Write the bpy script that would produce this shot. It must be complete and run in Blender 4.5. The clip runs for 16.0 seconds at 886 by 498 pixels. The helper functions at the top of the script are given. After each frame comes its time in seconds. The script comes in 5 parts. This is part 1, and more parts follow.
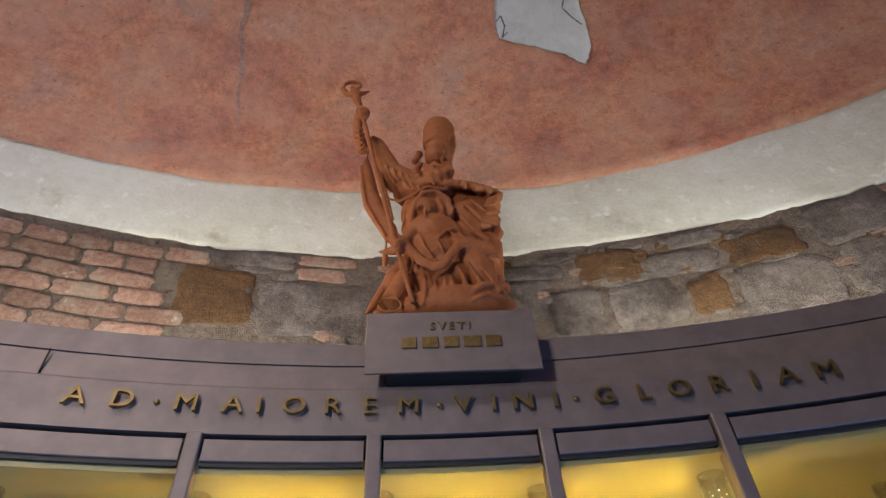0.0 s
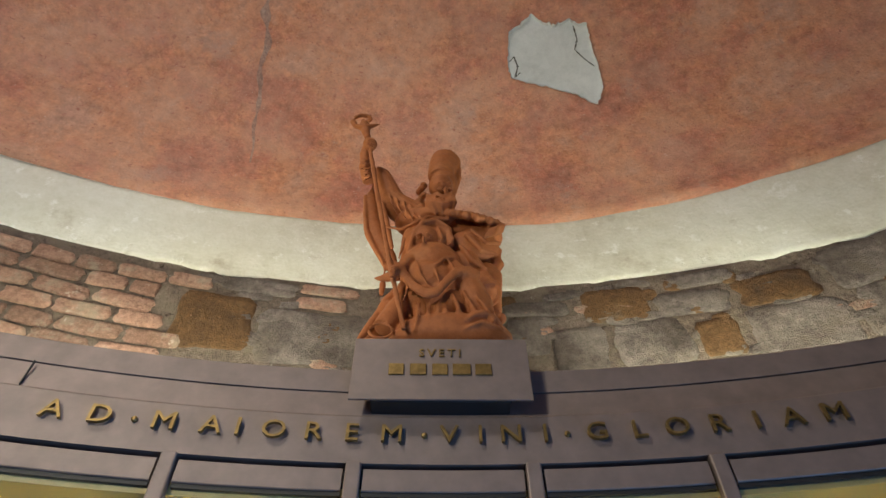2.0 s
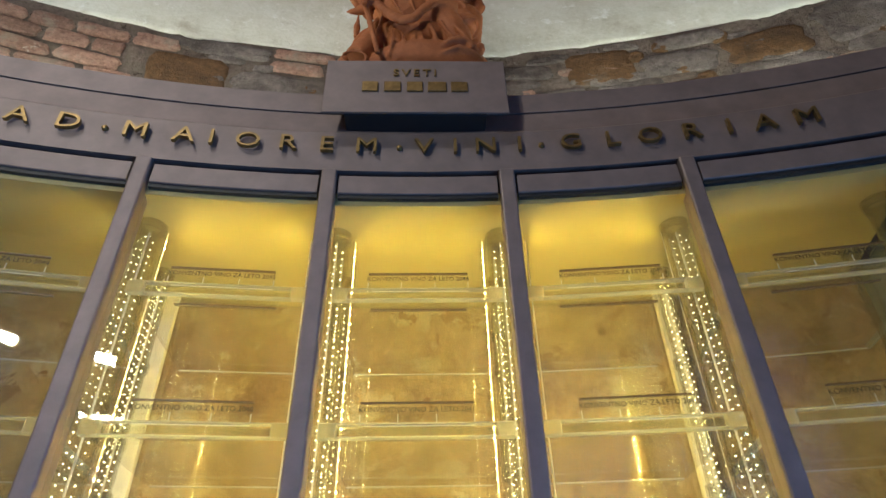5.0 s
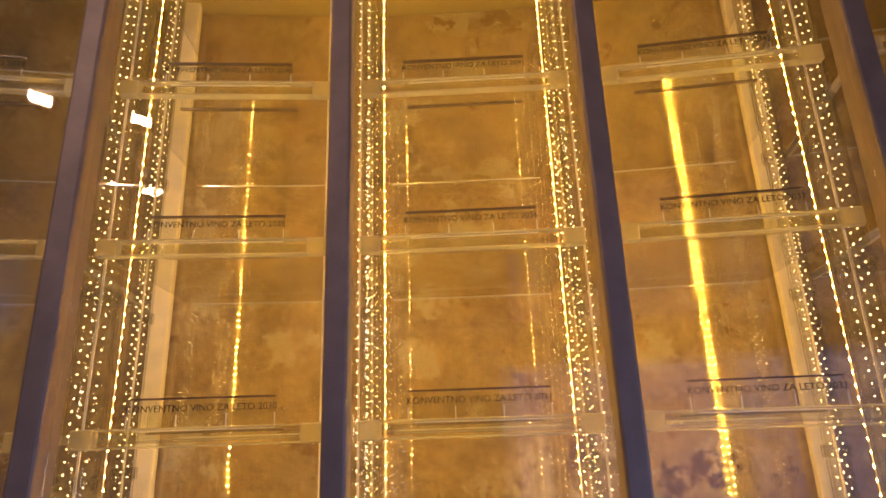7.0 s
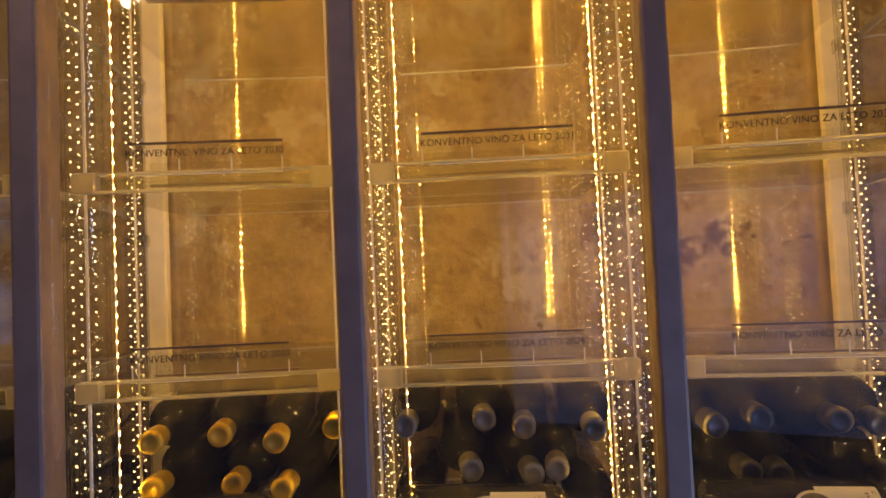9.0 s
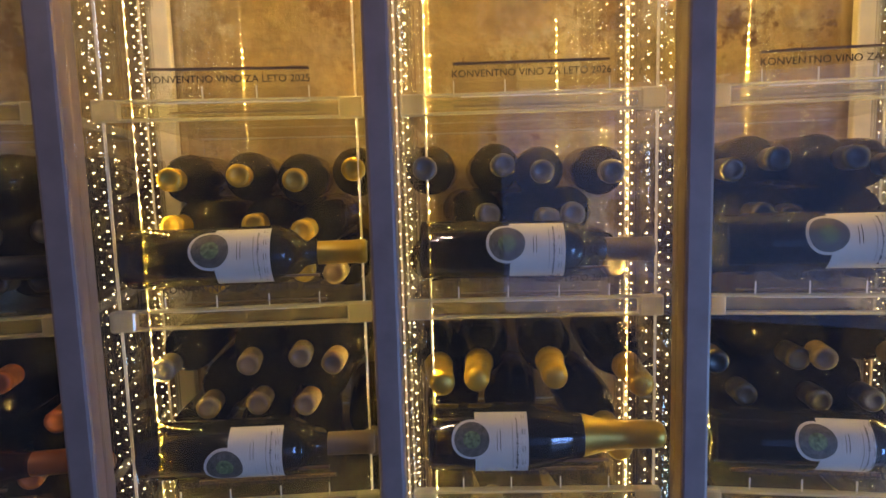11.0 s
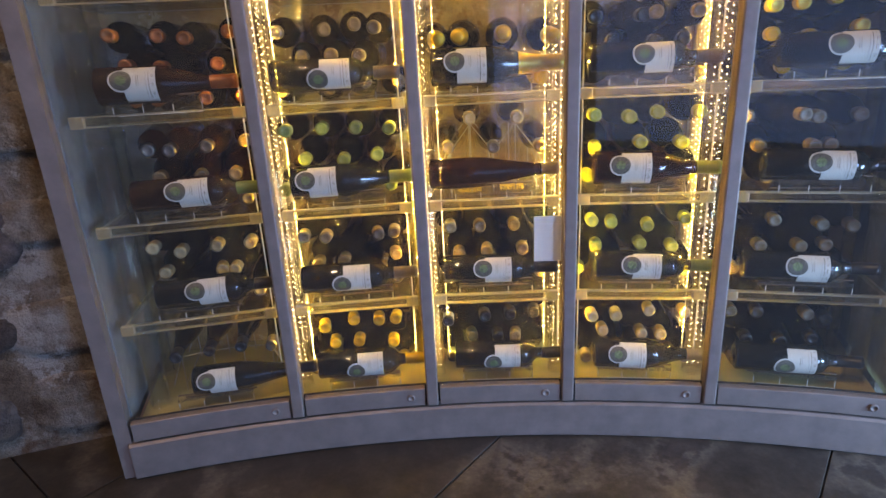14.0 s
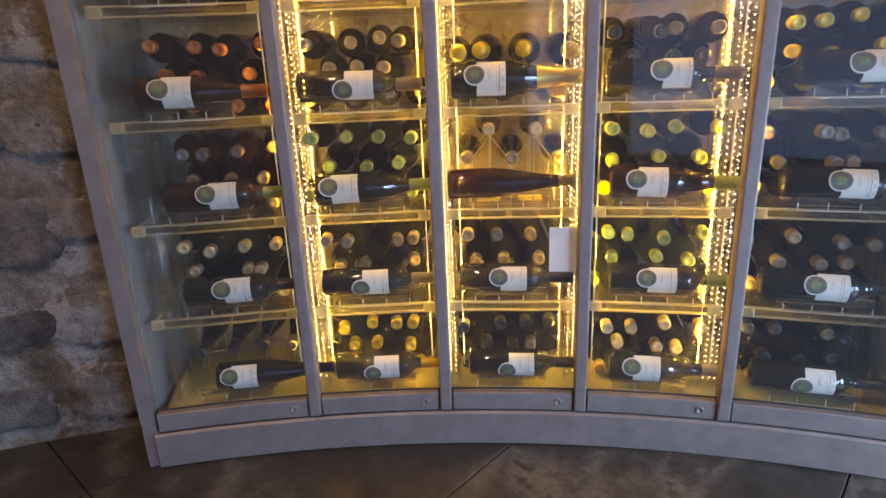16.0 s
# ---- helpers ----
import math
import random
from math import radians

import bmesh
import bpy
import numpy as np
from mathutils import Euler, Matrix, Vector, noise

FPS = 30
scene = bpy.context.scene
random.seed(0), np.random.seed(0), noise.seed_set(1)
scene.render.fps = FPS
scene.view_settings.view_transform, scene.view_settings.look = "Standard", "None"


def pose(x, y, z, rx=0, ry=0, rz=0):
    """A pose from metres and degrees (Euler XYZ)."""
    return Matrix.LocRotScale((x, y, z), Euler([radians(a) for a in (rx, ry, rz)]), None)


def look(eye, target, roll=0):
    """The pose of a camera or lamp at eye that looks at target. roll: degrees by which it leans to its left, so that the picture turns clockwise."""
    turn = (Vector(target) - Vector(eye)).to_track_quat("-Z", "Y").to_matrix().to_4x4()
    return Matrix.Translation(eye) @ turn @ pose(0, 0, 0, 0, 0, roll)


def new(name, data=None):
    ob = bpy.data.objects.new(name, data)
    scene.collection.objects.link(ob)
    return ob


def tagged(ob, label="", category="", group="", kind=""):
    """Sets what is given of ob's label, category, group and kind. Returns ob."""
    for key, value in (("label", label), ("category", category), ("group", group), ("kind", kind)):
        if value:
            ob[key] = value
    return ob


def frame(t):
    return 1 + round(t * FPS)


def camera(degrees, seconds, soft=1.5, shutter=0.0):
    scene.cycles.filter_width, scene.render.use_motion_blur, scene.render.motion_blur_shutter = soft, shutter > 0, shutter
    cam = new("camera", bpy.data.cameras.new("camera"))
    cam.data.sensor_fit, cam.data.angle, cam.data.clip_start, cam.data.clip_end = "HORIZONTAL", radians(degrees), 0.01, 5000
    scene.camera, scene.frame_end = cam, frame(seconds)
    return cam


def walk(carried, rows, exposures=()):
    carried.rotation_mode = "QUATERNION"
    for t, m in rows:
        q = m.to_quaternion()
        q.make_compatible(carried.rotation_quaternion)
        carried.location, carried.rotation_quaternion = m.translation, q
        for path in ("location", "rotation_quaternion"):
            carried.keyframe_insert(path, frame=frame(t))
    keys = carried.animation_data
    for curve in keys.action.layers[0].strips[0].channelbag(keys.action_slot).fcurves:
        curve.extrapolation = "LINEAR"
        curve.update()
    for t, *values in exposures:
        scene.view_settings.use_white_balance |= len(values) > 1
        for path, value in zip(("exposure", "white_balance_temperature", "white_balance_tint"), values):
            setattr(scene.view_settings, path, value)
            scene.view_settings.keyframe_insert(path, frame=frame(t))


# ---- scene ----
# camera: seconds, x, y, z, yaw, pitch, roll
PATH = [
    (0, -0.0846, -1.1425, 2.0885, -3.801, 45.073, 4.049),
    (0.5, -0.0656, -1.0835, 2.0772, -2.290, 47.531, 2.956),
    (1, -0.0383, -1.0792, 2.0722, -2.158, 49.493, 2.731),
    (1.5, -0.0177, -1.0818, 2.0680, -0.796, 49.039, 0.539),
    (2, -0.0152, -1.0944, 2.0714, -0.822, 49.553, 0.219),
    (2.5, -0.0067, -1.0991, 2.0663, -0.565, 49.957, -0.258),
    (3, -0.0060, -1.0843, 2.0503, -0.841, 48.905, -0.556),
    (3.2, -0.0026, -1.0730, 2.0407, -0.565, 48.199, -0.773),
    (5.3, 0.0223, -0.8633, 1.8464, -1.697, 31.790, 1.517),
    (5.5, 0.0253, -0.8406, 1.8273, -0.993, 30.018, 1.608),
    (6, 0.0180, -0.8072, 1.7773, 0.422, 25.756, 1.617),
    (6.5, -0.0013, -0.7723, 1.7148, 0.710, 21.517, 1.735),
    (7, -0.0161, -0.7463, 1.6715, 1.810, 16.628, 1.928),
    (7.5, -0.0299, -0.7208, 1.6282, 2.265, 12.950, 1.644),
    (8, -0.0337, -0.7054, 1.6012, 2.659, 8.097, 2.598),
    (8.2, -0.0353, -0.7010, 1.5926, 2.915, 6.440, 2.923),
    (10.3, -0.0579, -0.6452, 1.3978, 1.709, -3.010, 1.502),
    (10.5, -0.0639, -0.6523, 1.3705, 1.545, -4.089, 2.019),
    (11, -0.0894, -0.6781, 1.3149, 1.840, -6.222, 1.615),
    (11.5, -0.0967, -0.7186, 1.2342, 0.122, -10.837, 3.854),
    (12, -0.0578, -0.8534, 1.1890, 1.511, -14.986, 3.674),
    (12.5, -0.0675, -1.0410, 1.1015, 1.804, -18.238, 1.727),
    (13, -0.1363, -1.2015, 1.0629, -1.095, -16.582, 5.176),
    (13.5, -0.0922, -1.3060, 1.0388, 0.774, -18.579, 4.545),
    (14, -0.0815, -1.3681, 1.0152, 2.074, -18.647, 3.086),
    (14.5, -0.0644, -1.3983, 1.0110, 2.265, -17.852, 3.122),
    (15, -0.0543, -1.4090, 1.0220, 3.289, -17.892, 3.012),
    (15.5, -0.0631, -1.4146, 1.0182, 2.800, -17.428, 2.391),
    (16, -0.0380, -1.4006, 1.0225, 5.423, -17.676, 2.437)
]
cam = camera(74.04, 16.0)
walk(cam, [(t, pose(x, y, z, 0, 0, yaw) @ pose(0, 0, 0, 90 + pitch) @ pose(0, 0, 0, 0, 0, -roll))
           for t, x, y, z, yaw, pitch, roll in PATH],
     exposures=[(0.0, 0.28, 5450, 5), (1.0, 0.42, 5750, -4), (3.2, 0.54, 5950, -7), (5.3, 0.10, 5200, -4), (6.0, -0.14, 6900, 10), (6.6, -0.42, 8500, 28),
                (8.2, -0.87, 8900, 36), (10.3, -0.60, 6900, 21), (11.2, -0.28, 6700, 18), (12.0, 0.22, 6800, 18), (12.5, 0.48, 6700, 18), (13.2, 0.58, 7000, 15),
                (14.0, 0.74, 9300, 14), (16.0, 0.91, 11300, 14)])

# ---- plan: an arc of radius R about (0, -R); s runs along the arc, r outward, z up ----
R = 3.484
MULLIONS = (-0.5378, -0.18, 0.18, 0.5400)
END = 0.958
EDGES = (-END, *MULLIONS, END)
SHELF0, SHELF_STEP, SHELF_R = 0.141, 0.2543, 0.05
WALL_R, PIER_R = 0.45, 0.24
Z_SLOT, Z_GLASS_TOP, Z_GLASS_BOT, Z_DOOR_BOT, Z_CEIL = 2.688, 2.632, 0.162, 0.110, 2.612
Z_WHITE, Z_RED = 3.64, 4.03


def at(s, r, z):
    """Place in the world of a point of the plan."""
    a = s / R
    return Vector(((R + r) * math.sin(a), (R + r) * math.cos(a) - R, z))


def set_at(s, r, z, rx=0, ry=0, rz=0):
    """Pose at a point of the plan: x along the arc, y outward."""
    p = at(s, r, z)
    return pose(p.x, p.y, p.z, 0, 0, -math.degrees(s / R)) @ pose(0, 0, 0, rx, ry, rz)


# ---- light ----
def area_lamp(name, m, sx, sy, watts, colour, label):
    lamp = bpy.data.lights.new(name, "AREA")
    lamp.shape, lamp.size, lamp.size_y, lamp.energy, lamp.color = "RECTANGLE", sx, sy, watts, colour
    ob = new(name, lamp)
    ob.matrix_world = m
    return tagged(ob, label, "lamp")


world = bpy.data.worlds.new("world")
scene.world = world
world.use_nodes = True
sky = world.node_tree.nodes.new("ShaderNodeTexSky")
sky.sky_type, sky.sun_disc, sky.sun_elevation = "NISHITA", False, radians(20)
world.node_tree.links.new(sky.outputs[0], world.node_tree.nodes["Background"].inputs[0])
world.node_tree.nodes["Background"].inputs[1].default_value = 0.1

WARM = (1.0, 0.65, 0.115)
scene.cycles.transparent_max_bounces = 32
# LED strips in the tubes: arc place, the side of the tube that they light, watts (built with the tubes)
STRIPS = ((-0.515, 1, 6.5), (-0.56, -1, 2.0), (-0.150, 1, 5.4), (-0.196, -1, 5.4), (0.150, -1, 5.4), (0.196, 1, 5.4), (0.510, -1, 6.5), (0.56, 1, 2.0))
# uplights on top of the cabinet
for s in (-0.95, -0.55, 0.0, 0.55, 0.95):
    area_lamp("uplight", look(at(s, 0.16, 2.93), at(s, 0.40, 3.9)), 0.30, 0.04, (3.2, 2.7, 2.5, 2.8, 4.2)[round(s / 0.5) + 2], (1.0, 0.85, 0.62),
              "slim warm uplight on top of the wine cabinet")
# room lamp behind the camera, then an added fill lamp, unseen overhead
area_lamp("room_spot_and_fill", look((-0.97, -1.45, 2.86), (-0.2, 0, 2.6)), 0.07, 0.035, 10.0, (1.0, 0.82, 0.67), "small white ceiling spot or added fill lamp")
area_lamp("room_spot_and_fill", look((-1.7, -2.7, 5.6), (-0.3, 0, 2.6)), 0.35, 0.35, 40.0, (1.0, 0.80, 0.69), "small white ceiling spot or added fill lamp")
# added blue lamps standing in for daylight; no doorway or window is built
area_lamp("blue_fill_light", look((2.65, -3.4, 0.85), (0.0, 0, -0.2)), 1.2, 1.5, 32.0, (0.18, 0.39, 1.0), "added blue fill lamp standing in for daylight").data.spread = radians(76)
area_lamp("blue_fill_light", look((1.5, -4.9, 1.1), (0.6, 0, 0.7)), 2.4, 2.2, 12.0, (0.15, 0.34, 1.0), "added blue fill lamp standing in for daylight")
area_lamp("blue_side_fill", look((2.0, -0.95, 0.5), (1.0, -0.1, 0.05)), 0.5, 0.6, 45.0, (0.20, 0.46, 1.0), "added blue lamp low at the right, for daylight")


# ---- materials ----
def nodes(name):
    m = bpy.data.materials.new(name)
    m.use_nodes = True
    t = m.node_tree
    return m, t, t.nodes["Principled BSDF"]


def node(t, kind, **kw):
    n = t.nodes.new(kind)
    for k, v in kw.items():
        n.inputs[k.replace("_", " ")].default_value = v
    return n


def ramp(t, fac, stops):
    r = t.nodes.new("ShaderNodeValToRGB")
    e = r.color_ramp.elements
    while len(e) < len(stops):
        e.new(0.5)
    for el, (p, c) in zip(e, stops):
        el.position, el.color = p, (*c, 1)
    t.links.new(fac, r.inputs[0])
    return r.outputs[0]


def mix(t, fac, a, b, how="MIX"):
    m = t.nodes.new("ShaderNodeMix")
    m.data_type, m.blend_type = "RGBA", how
    for sock, v in ((m.inputs[0], fac), (m.inputs[6], a), (m.inputs[7], b)):
        if isinstance(v, (int, float)):
            sock.default_value = v
        elif isinstance(v, tuple):
            sock.default_value = (*v, 1)
        else:
            t.links.new(v, sock)
    return m.outputs[2]


def coords(t, scale=(1, 1, 1)):
    g = t.nodes.new("ShaderNodeNewGeometry")
    m = t.nodes.new("ShaderNodeMapping")
    m.inputs["Scale"].default_value = scale
    t.links.new(g.outputs["Position"], m.inputs[0])
    return m.outputs[0]


def noisy(t, vec, scale, detail=5, rough=0.6):
    n = node(t, "ShaderNodeTexNoise", Scale=scale, Detail=detail, Roughness=rough)
    t.links.new(vec, n.inputs["Vector"])
    return n.outputs["Fac"]


def bump(t, b, height, strength, dist=0.01):
    n = node(t, "ShaderNodeBump", Strength=strength, Distance=dist)
    t.links.new(height, n.inputs["Height"])
    t.links.new(n.outputs[0], b.inputs["Normal"])


def rough_surface(name, stops, scale, fine, rough=0.85, relief=0.5, dist=0.01, metal=0.0, per_object=0.0, spec=0.3, grain=0.6):
    """Two scales of variation: stains from the stops, and fine grain."""
    m, t, b = nodes(name)
    v = coords(t)
    big = noisy(t, v, scale, 6, 0.65)
    small = noisy(t, v, fine, 8, 0.7)
    c = ramp(t, big, stops)
    c = mix(t, grain, c, ramp(t, small, [(0.28, (0.15, 0.15, 0.15)), (0.72, (0.85, 0.85, 0.85))]), "OVERLAY")
    speck = noisy(t, v, fine * 4.5, 4, 0.6)
    c = mix(t, grain * 0.5, c, ramp(t, speck, [(0.3, (0.2, 0.2, 0.2)), (0.7, (0.8, 0.8, 0.8))]), "OVERLAY")
    if per_object:
        info = t.nodes.new("ShaderNodeObjectInfo")
        k = ramp(t, info.outputs["Random"], [(0, (0.5 - per_object,) * 3), (1, (0.5 + per_object,) * 3)])
        c = mix(t, 0.8, c, k, "OVERLAY")
    t.links.new(c, b.inputs["Base Color"])
    b.inputs["Roughness"].default_value = rough
    b.inputs["Metallic"].default_value = metal
    b.inputs["Specular IOR Level"].default_value = spec
    bump(t, b, mix(t, 0.3, mix(t, 0.5, big, small), speck), relief, dist)
    return m


def smeared(m, colour, scale, low, high):
    """Mortar smeared over a stone: mixes a pale colour in by a threshold of noise."""
    t = m.node_tree
    b = t.nodes["Principled BSDF"]
    old = b.inputs["Base Color"].links[0].from_socket
    mask = ramp(t, noisy(t, coords(t), scale, 9, 0.72), [(low, (0, 0, 0)), (high, (1, 1, 1))])
    t.links.new(mix(t, mask, old, colour), b.inputs["Base Color"])
    return m


def plain(name, colour, rough=0.5, metal=0.0, vary=0.12, scale=30, coat=0.0):
    m, t, b = nodes(name)
    n = noisy(t, coords(t), scale, 4)
    c = ramp(t, n, [(0.3, tuple(x * (1 - vary) for x in colour)), (0.7, tuple(min(1, x * (1 + vary)) for x in colour))])
    t.links.new(c, b.inputs["Base Color"])
    b.inputs["Roughness"].default_value = rough
    b.inputs["Metallic"].default_value = metal
    b.inputs["Coat Weight"].default_value = coat
    return m


def clear(name, tint, gloss, rough=0.02, veil=0.0, veil_colour=(0.9, 0.9, 0.85), front_haze=False):
    """Clear acrylic or glass: what is behind it, its gloss and a faint painted-in haze."""
    m, t, b = nodes(name)
    t.nodes.remove(b)
    tr = node(t, "ShaderNodeBsdfTransparent", Color=(*tint, 1))
    gl = node(t, "ShaderNodeBsdfGlossy", Roughness=rough)
    lw = node(t, "ShaderNodeLayerWeight", Blend=0.5)
    pw = t.nodes.new("ShaderNodeMath")
    pw.operation = "POWER"
    pw.inputs[1].default_value = 4.0
    t.links.new(lw.outputs["Facing"], pw.inputs[0])
    fr = t.nodes.new("ShaderNodeMath")
    fr.operation = "MULTIPLY_ADD"
    fr.inputs[1].default_value, fr.inputs[2].default_value = 0.7, gloss
    t.links.new(pw.outputs[0], fr.inputs[0])
    mx = t.nodes.new("ShaderNodeMixShader")
    t.links.new(fr.outputs[0], mx.inputs[0])
    t.links.new(tr.outputs[0], mx.inputs[1])
    t.links.new(gl.outputs[0], mx.inputs[2])
    last = mx
    if veil:
        df = node(t, "ShaderNodeBsdfDiffuse" if front_haze else "ShaderNodeBsdfTranslucent", Color=(*veil_colour, 1))
        m2 = node(t, "ShaderNodeMixShader", Fac=veil)
        t.links.new(mx.outputs[0], m2.inputs[1])
        t.links.new(df.outputs[0], m2.inputs[2])
        last = m2
    t.links.new(last.outputs[0], t.nodes["Material Output"].inputs[0])
    return m


def glowing(name, colour, strength):
    m, t, b = nodes(name)
    b.inputs["Emission Color"].default_value = (*colour, 1)
    b.inputs["Emission Strength"].default_value = strength
    return m


FRAME = plain("bronze_paint", (0.222, 0.175, 0.158), 0.55, 0.35, 0.14, 18)
BLACK = plain("black_gasket", (0.012, 0.012, 0.014), 0.6)
GOLD = plain("brass", (0.27, 0.185, 0.07), 0.45, 0.85, 0.3, 60)
BACK_GLASS = clear("back_glass", (0.99, 0.99, 0.985), 0.12, 0.0)
DARK_PANEL = plain("dark_panel", (0.18, 0.195, 0.20), 0.12)
# door glass carries a pale veil added for haze and lifted blacks
GLASS = clear("door_glass", (0.98, 0.985, 0.97), 0.04, 0.0, 0.010, (0.8, 0.8, 0.8), True)
ACRYLIC = clear("acrylic", (0.985, 0.985, 0.97), 0.04, 0.02, 0.015)
# whitish veil colour stands in for light caught in the acrylic's edges
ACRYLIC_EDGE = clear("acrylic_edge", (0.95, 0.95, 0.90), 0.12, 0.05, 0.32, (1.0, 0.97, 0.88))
# thin added sheet whose pale colour imitates haze in the front bars
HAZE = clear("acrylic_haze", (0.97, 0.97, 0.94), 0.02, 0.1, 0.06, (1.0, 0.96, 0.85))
# dark brown painted onto clear plate edges, in place of their shade
DARK_EDGE = plain("painted_edge_shade", (0.13, 0.085, 0.05), 0.3)
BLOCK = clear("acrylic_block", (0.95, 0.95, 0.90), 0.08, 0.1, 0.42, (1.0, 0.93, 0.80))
# near-white colour for strips that imitate glints on the clear shelves
GLINT = plain("painted_glint", (0.85, 0.83, 0.76), 0.12, 0.3, 0.1, 90)
CARD = plain("white_card", (0.72, 0.72, 0.70), 0.7, 0, 0.04, 20)
TAG = plain("yellow_card", (0.75, 0.55, 0.10), 0.7, 0, 0.06, 30)
WIRE = plain("steel_wire", (0.5, 0.47, 0.4), 0.35, 0.9)
PRINT = plain("dark_print", (0.03, 0.025, 0.02), 0.6)
PAPER = plain("label_paper", (0.50, 0.475, 0.43), 0.7, 0, 0.06, 40)
EMBLEM = plain("emblem_print", (0.075, 0.068, 0.055), 0.6, 0, 0.5, 160)
EMBLEM_GREEN = plain("emblem_green", (0.10, 0.135, 0.055), 0.6, 0, 0.8, 260)
CREAM = plain("cream_post", (0.75, 0.68, 0.52), 0.5)
LED = glowing("led_dot", (1.0, 0.74, 0.34), 24.0)
RED_PLASTER = rough_surface("red_plaster", [(0.28, (0.30, 0.115, 0.085)), (0.42, (0.45, 0.18, 0.12)), (0.53, (0.54, 0.25, 0.145)), (0.64, (0.50, 0.28, 0.20)), (0.76, (0.40, 0.20, 0.155))], 3.0, 22, 0.8, 0.9, 0.016, grain=0.55)
WHITE_PLASTER = rough_surface("white_plaster", [(0.3, (0.52, 0.50, 0.42)), (0.5, (0.66, 0.65, 0.57)), (0.75, (0.74, 0.74, 0.68))], 2.2, 16, 0.85, 0.6, 0.014, grain=0.25)
GREY_PATCH = rough_surface("grey_patch", [(0.3, (0.55, 0.575, 0.575)), (0.7, (0.72, 0.74, 0.74))], 5, 30, 0.8, 0.4, grain=0.2)
MORTAR = rough_surface("mortar", [(0.3, (0.12, 0.092, 0.074)), (0.55, (0.19, 0.15, 0.124)), (0.8, (0.27, 0.225, 0.19))], 7, 45, 0.95, 1.0, 0.04)
BRICK = rough_surface("brick", [(0.25, (0.26, 0.145, 0.105)), (0.5, (0.36, 0.225, 0.17)), (0.75, (0.42, 0.31, 0.25))], 9, 60, 0.9, 1.0, 0.03, 0, 0.15)
OCHRE_STONE = rough_surface("ochre_stone", [(0.3, (0.07, 0.042, 0.025)), (0.5, (0.135, 0.075, 0.032)), (0.75, (0.19, 0.115, 0.055))], 6, 40, 0.85, 1.0, 0.03)
GREY_STONE = rough_surface("grey_stone", [(0.3, (0.065, 0.052, 0.046)), (0.46, (0.12, 0.10, 0.09)), (0.56, (0.19, 0.162, 0.148)), (0.75, (0.27, 0.235, 0.21))], 6, 40, 0.85, 1.0, 0.03, 0, 0.12)
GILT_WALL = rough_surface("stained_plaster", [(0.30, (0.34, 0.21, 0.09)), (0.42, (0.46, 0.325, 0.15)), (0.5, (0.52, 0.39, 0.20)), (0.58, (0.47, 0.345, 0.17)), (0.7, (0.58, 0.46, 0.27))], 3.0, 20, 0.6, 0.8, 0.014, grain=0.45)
CEIL_BOARD = plain("cabinet_ceiling", (0.44, 0.365, 0.15), 0.45, 0, 0.05, 4)
TERRACOTTA = rough_surface("terracotta", [(0.3, (0.27, 0.085, 0.026)), (0.55, (0.36, 0.125, 0.04)), (0.8, (0.42, 0.17, 0.06))], 7, 40, 0.65, 0.25, 0.006, grain=0.25)
MARBLE = rough_surface("dark_marble", [(0.3, (0.022, 0.018, 0.016)), (0.52, (0.05, 0.042, 0.036)), (0.60, (0.11, 0.095, 0.08)), (0.64, (0.05, 0.04, 0.035)), (0.8, (0.075, 0.06, 0.05))], 3.2, 18, 0.35, 0.12, 0.004, 0, 0.08, 0.5)
ROOM_WALL = rough_surface("room_plaster", [(0.3, (0.24, 0.20, 0.16)), (0.6, (0.38, 0.33, 0.27)), (0.8, (0.46, 0.42, 0.36))], 1.5, 25, 0.9, 0.6, 0.015)
PIER_WALL = rough_surface("old_wall", [(0.3, (0.09, 0.065, 0.045)), (0.45, (0.19, 0.145, 0.105)), (0.6, (0.30, 0.275, 0.24)), (0.8, (0.24, 0.18, 0.13))], 5.0, 36, 0.9, 1.0, 0.03)

smeared(BRICK, (0.36, 0.30, 0.23), 9, 0.52, 0.66)
smeared(OCHRE_STONE, (0.15, 0.125, 0.10), 6, 0.60, 0.74)
smeared(GREY_STONE, (0.17, 0.14, 0.115), 7, 0.50, 0.66)
smeared(MORTAR, (0.20, 0.165, 0.13), 12, 0.5, 0.6)
smeared(RED_PLASTER, (0.36, 0.25, 0.22), 3.3, 0.58, 0.72)
smeared(RED_PLASTER, (0.56, 0.36, 0.29), 28, 0.66, 0.72)
smeared(WHITE_PLASTER, (0.42, 0.38, 0.30), 5, 0.60, 0.74)
smeared(PIER_WALL, (0.40, 0.375, 0.34), 4.4, 0.56, 0.60)
smeared(PIER_WALL, (0.15, 0.09, 0.055), 3.6, 0.56, 0.62)
smeared(PIER_WALL, (0.06, 0.05, 0.045), 15, 0.62, 0.68)
smeared(RED_PLASTER, (0.44, 0.15, 0.10), 7, 0.60, 0.70)
smeared(RED_PLASTER, (0.58, 0.36, 0.27), 4.5, 0.38, 0.85)
smeared(RED_PLASTER, (0.64, 0.47, 0.40), 62, 0.64, 0.68)
smeared(RED_PLASTER, (0.36, 0.15, 0.11), 40, 0.58, 0.66)
smeared(RED_PLASTER, (0.66, 0.50, 0.43), 120, 0.64, 0.68)
smeared(RED_PLASTER, (0.20, 0.085, 0.06), 85, 0.685, 0.72)
smeared(RED_PLASTER, (0.30, 0.12, 0.09), 14, 0.68, 0.72)
smeared(WHITE_PLASTER, (0.34, 0.30, 0.24), 55, 0.68, 0.72)
smeared(WHITE_PLASTER, (0.80, 0.80, 0.76), 12, 0.58, 0.64)
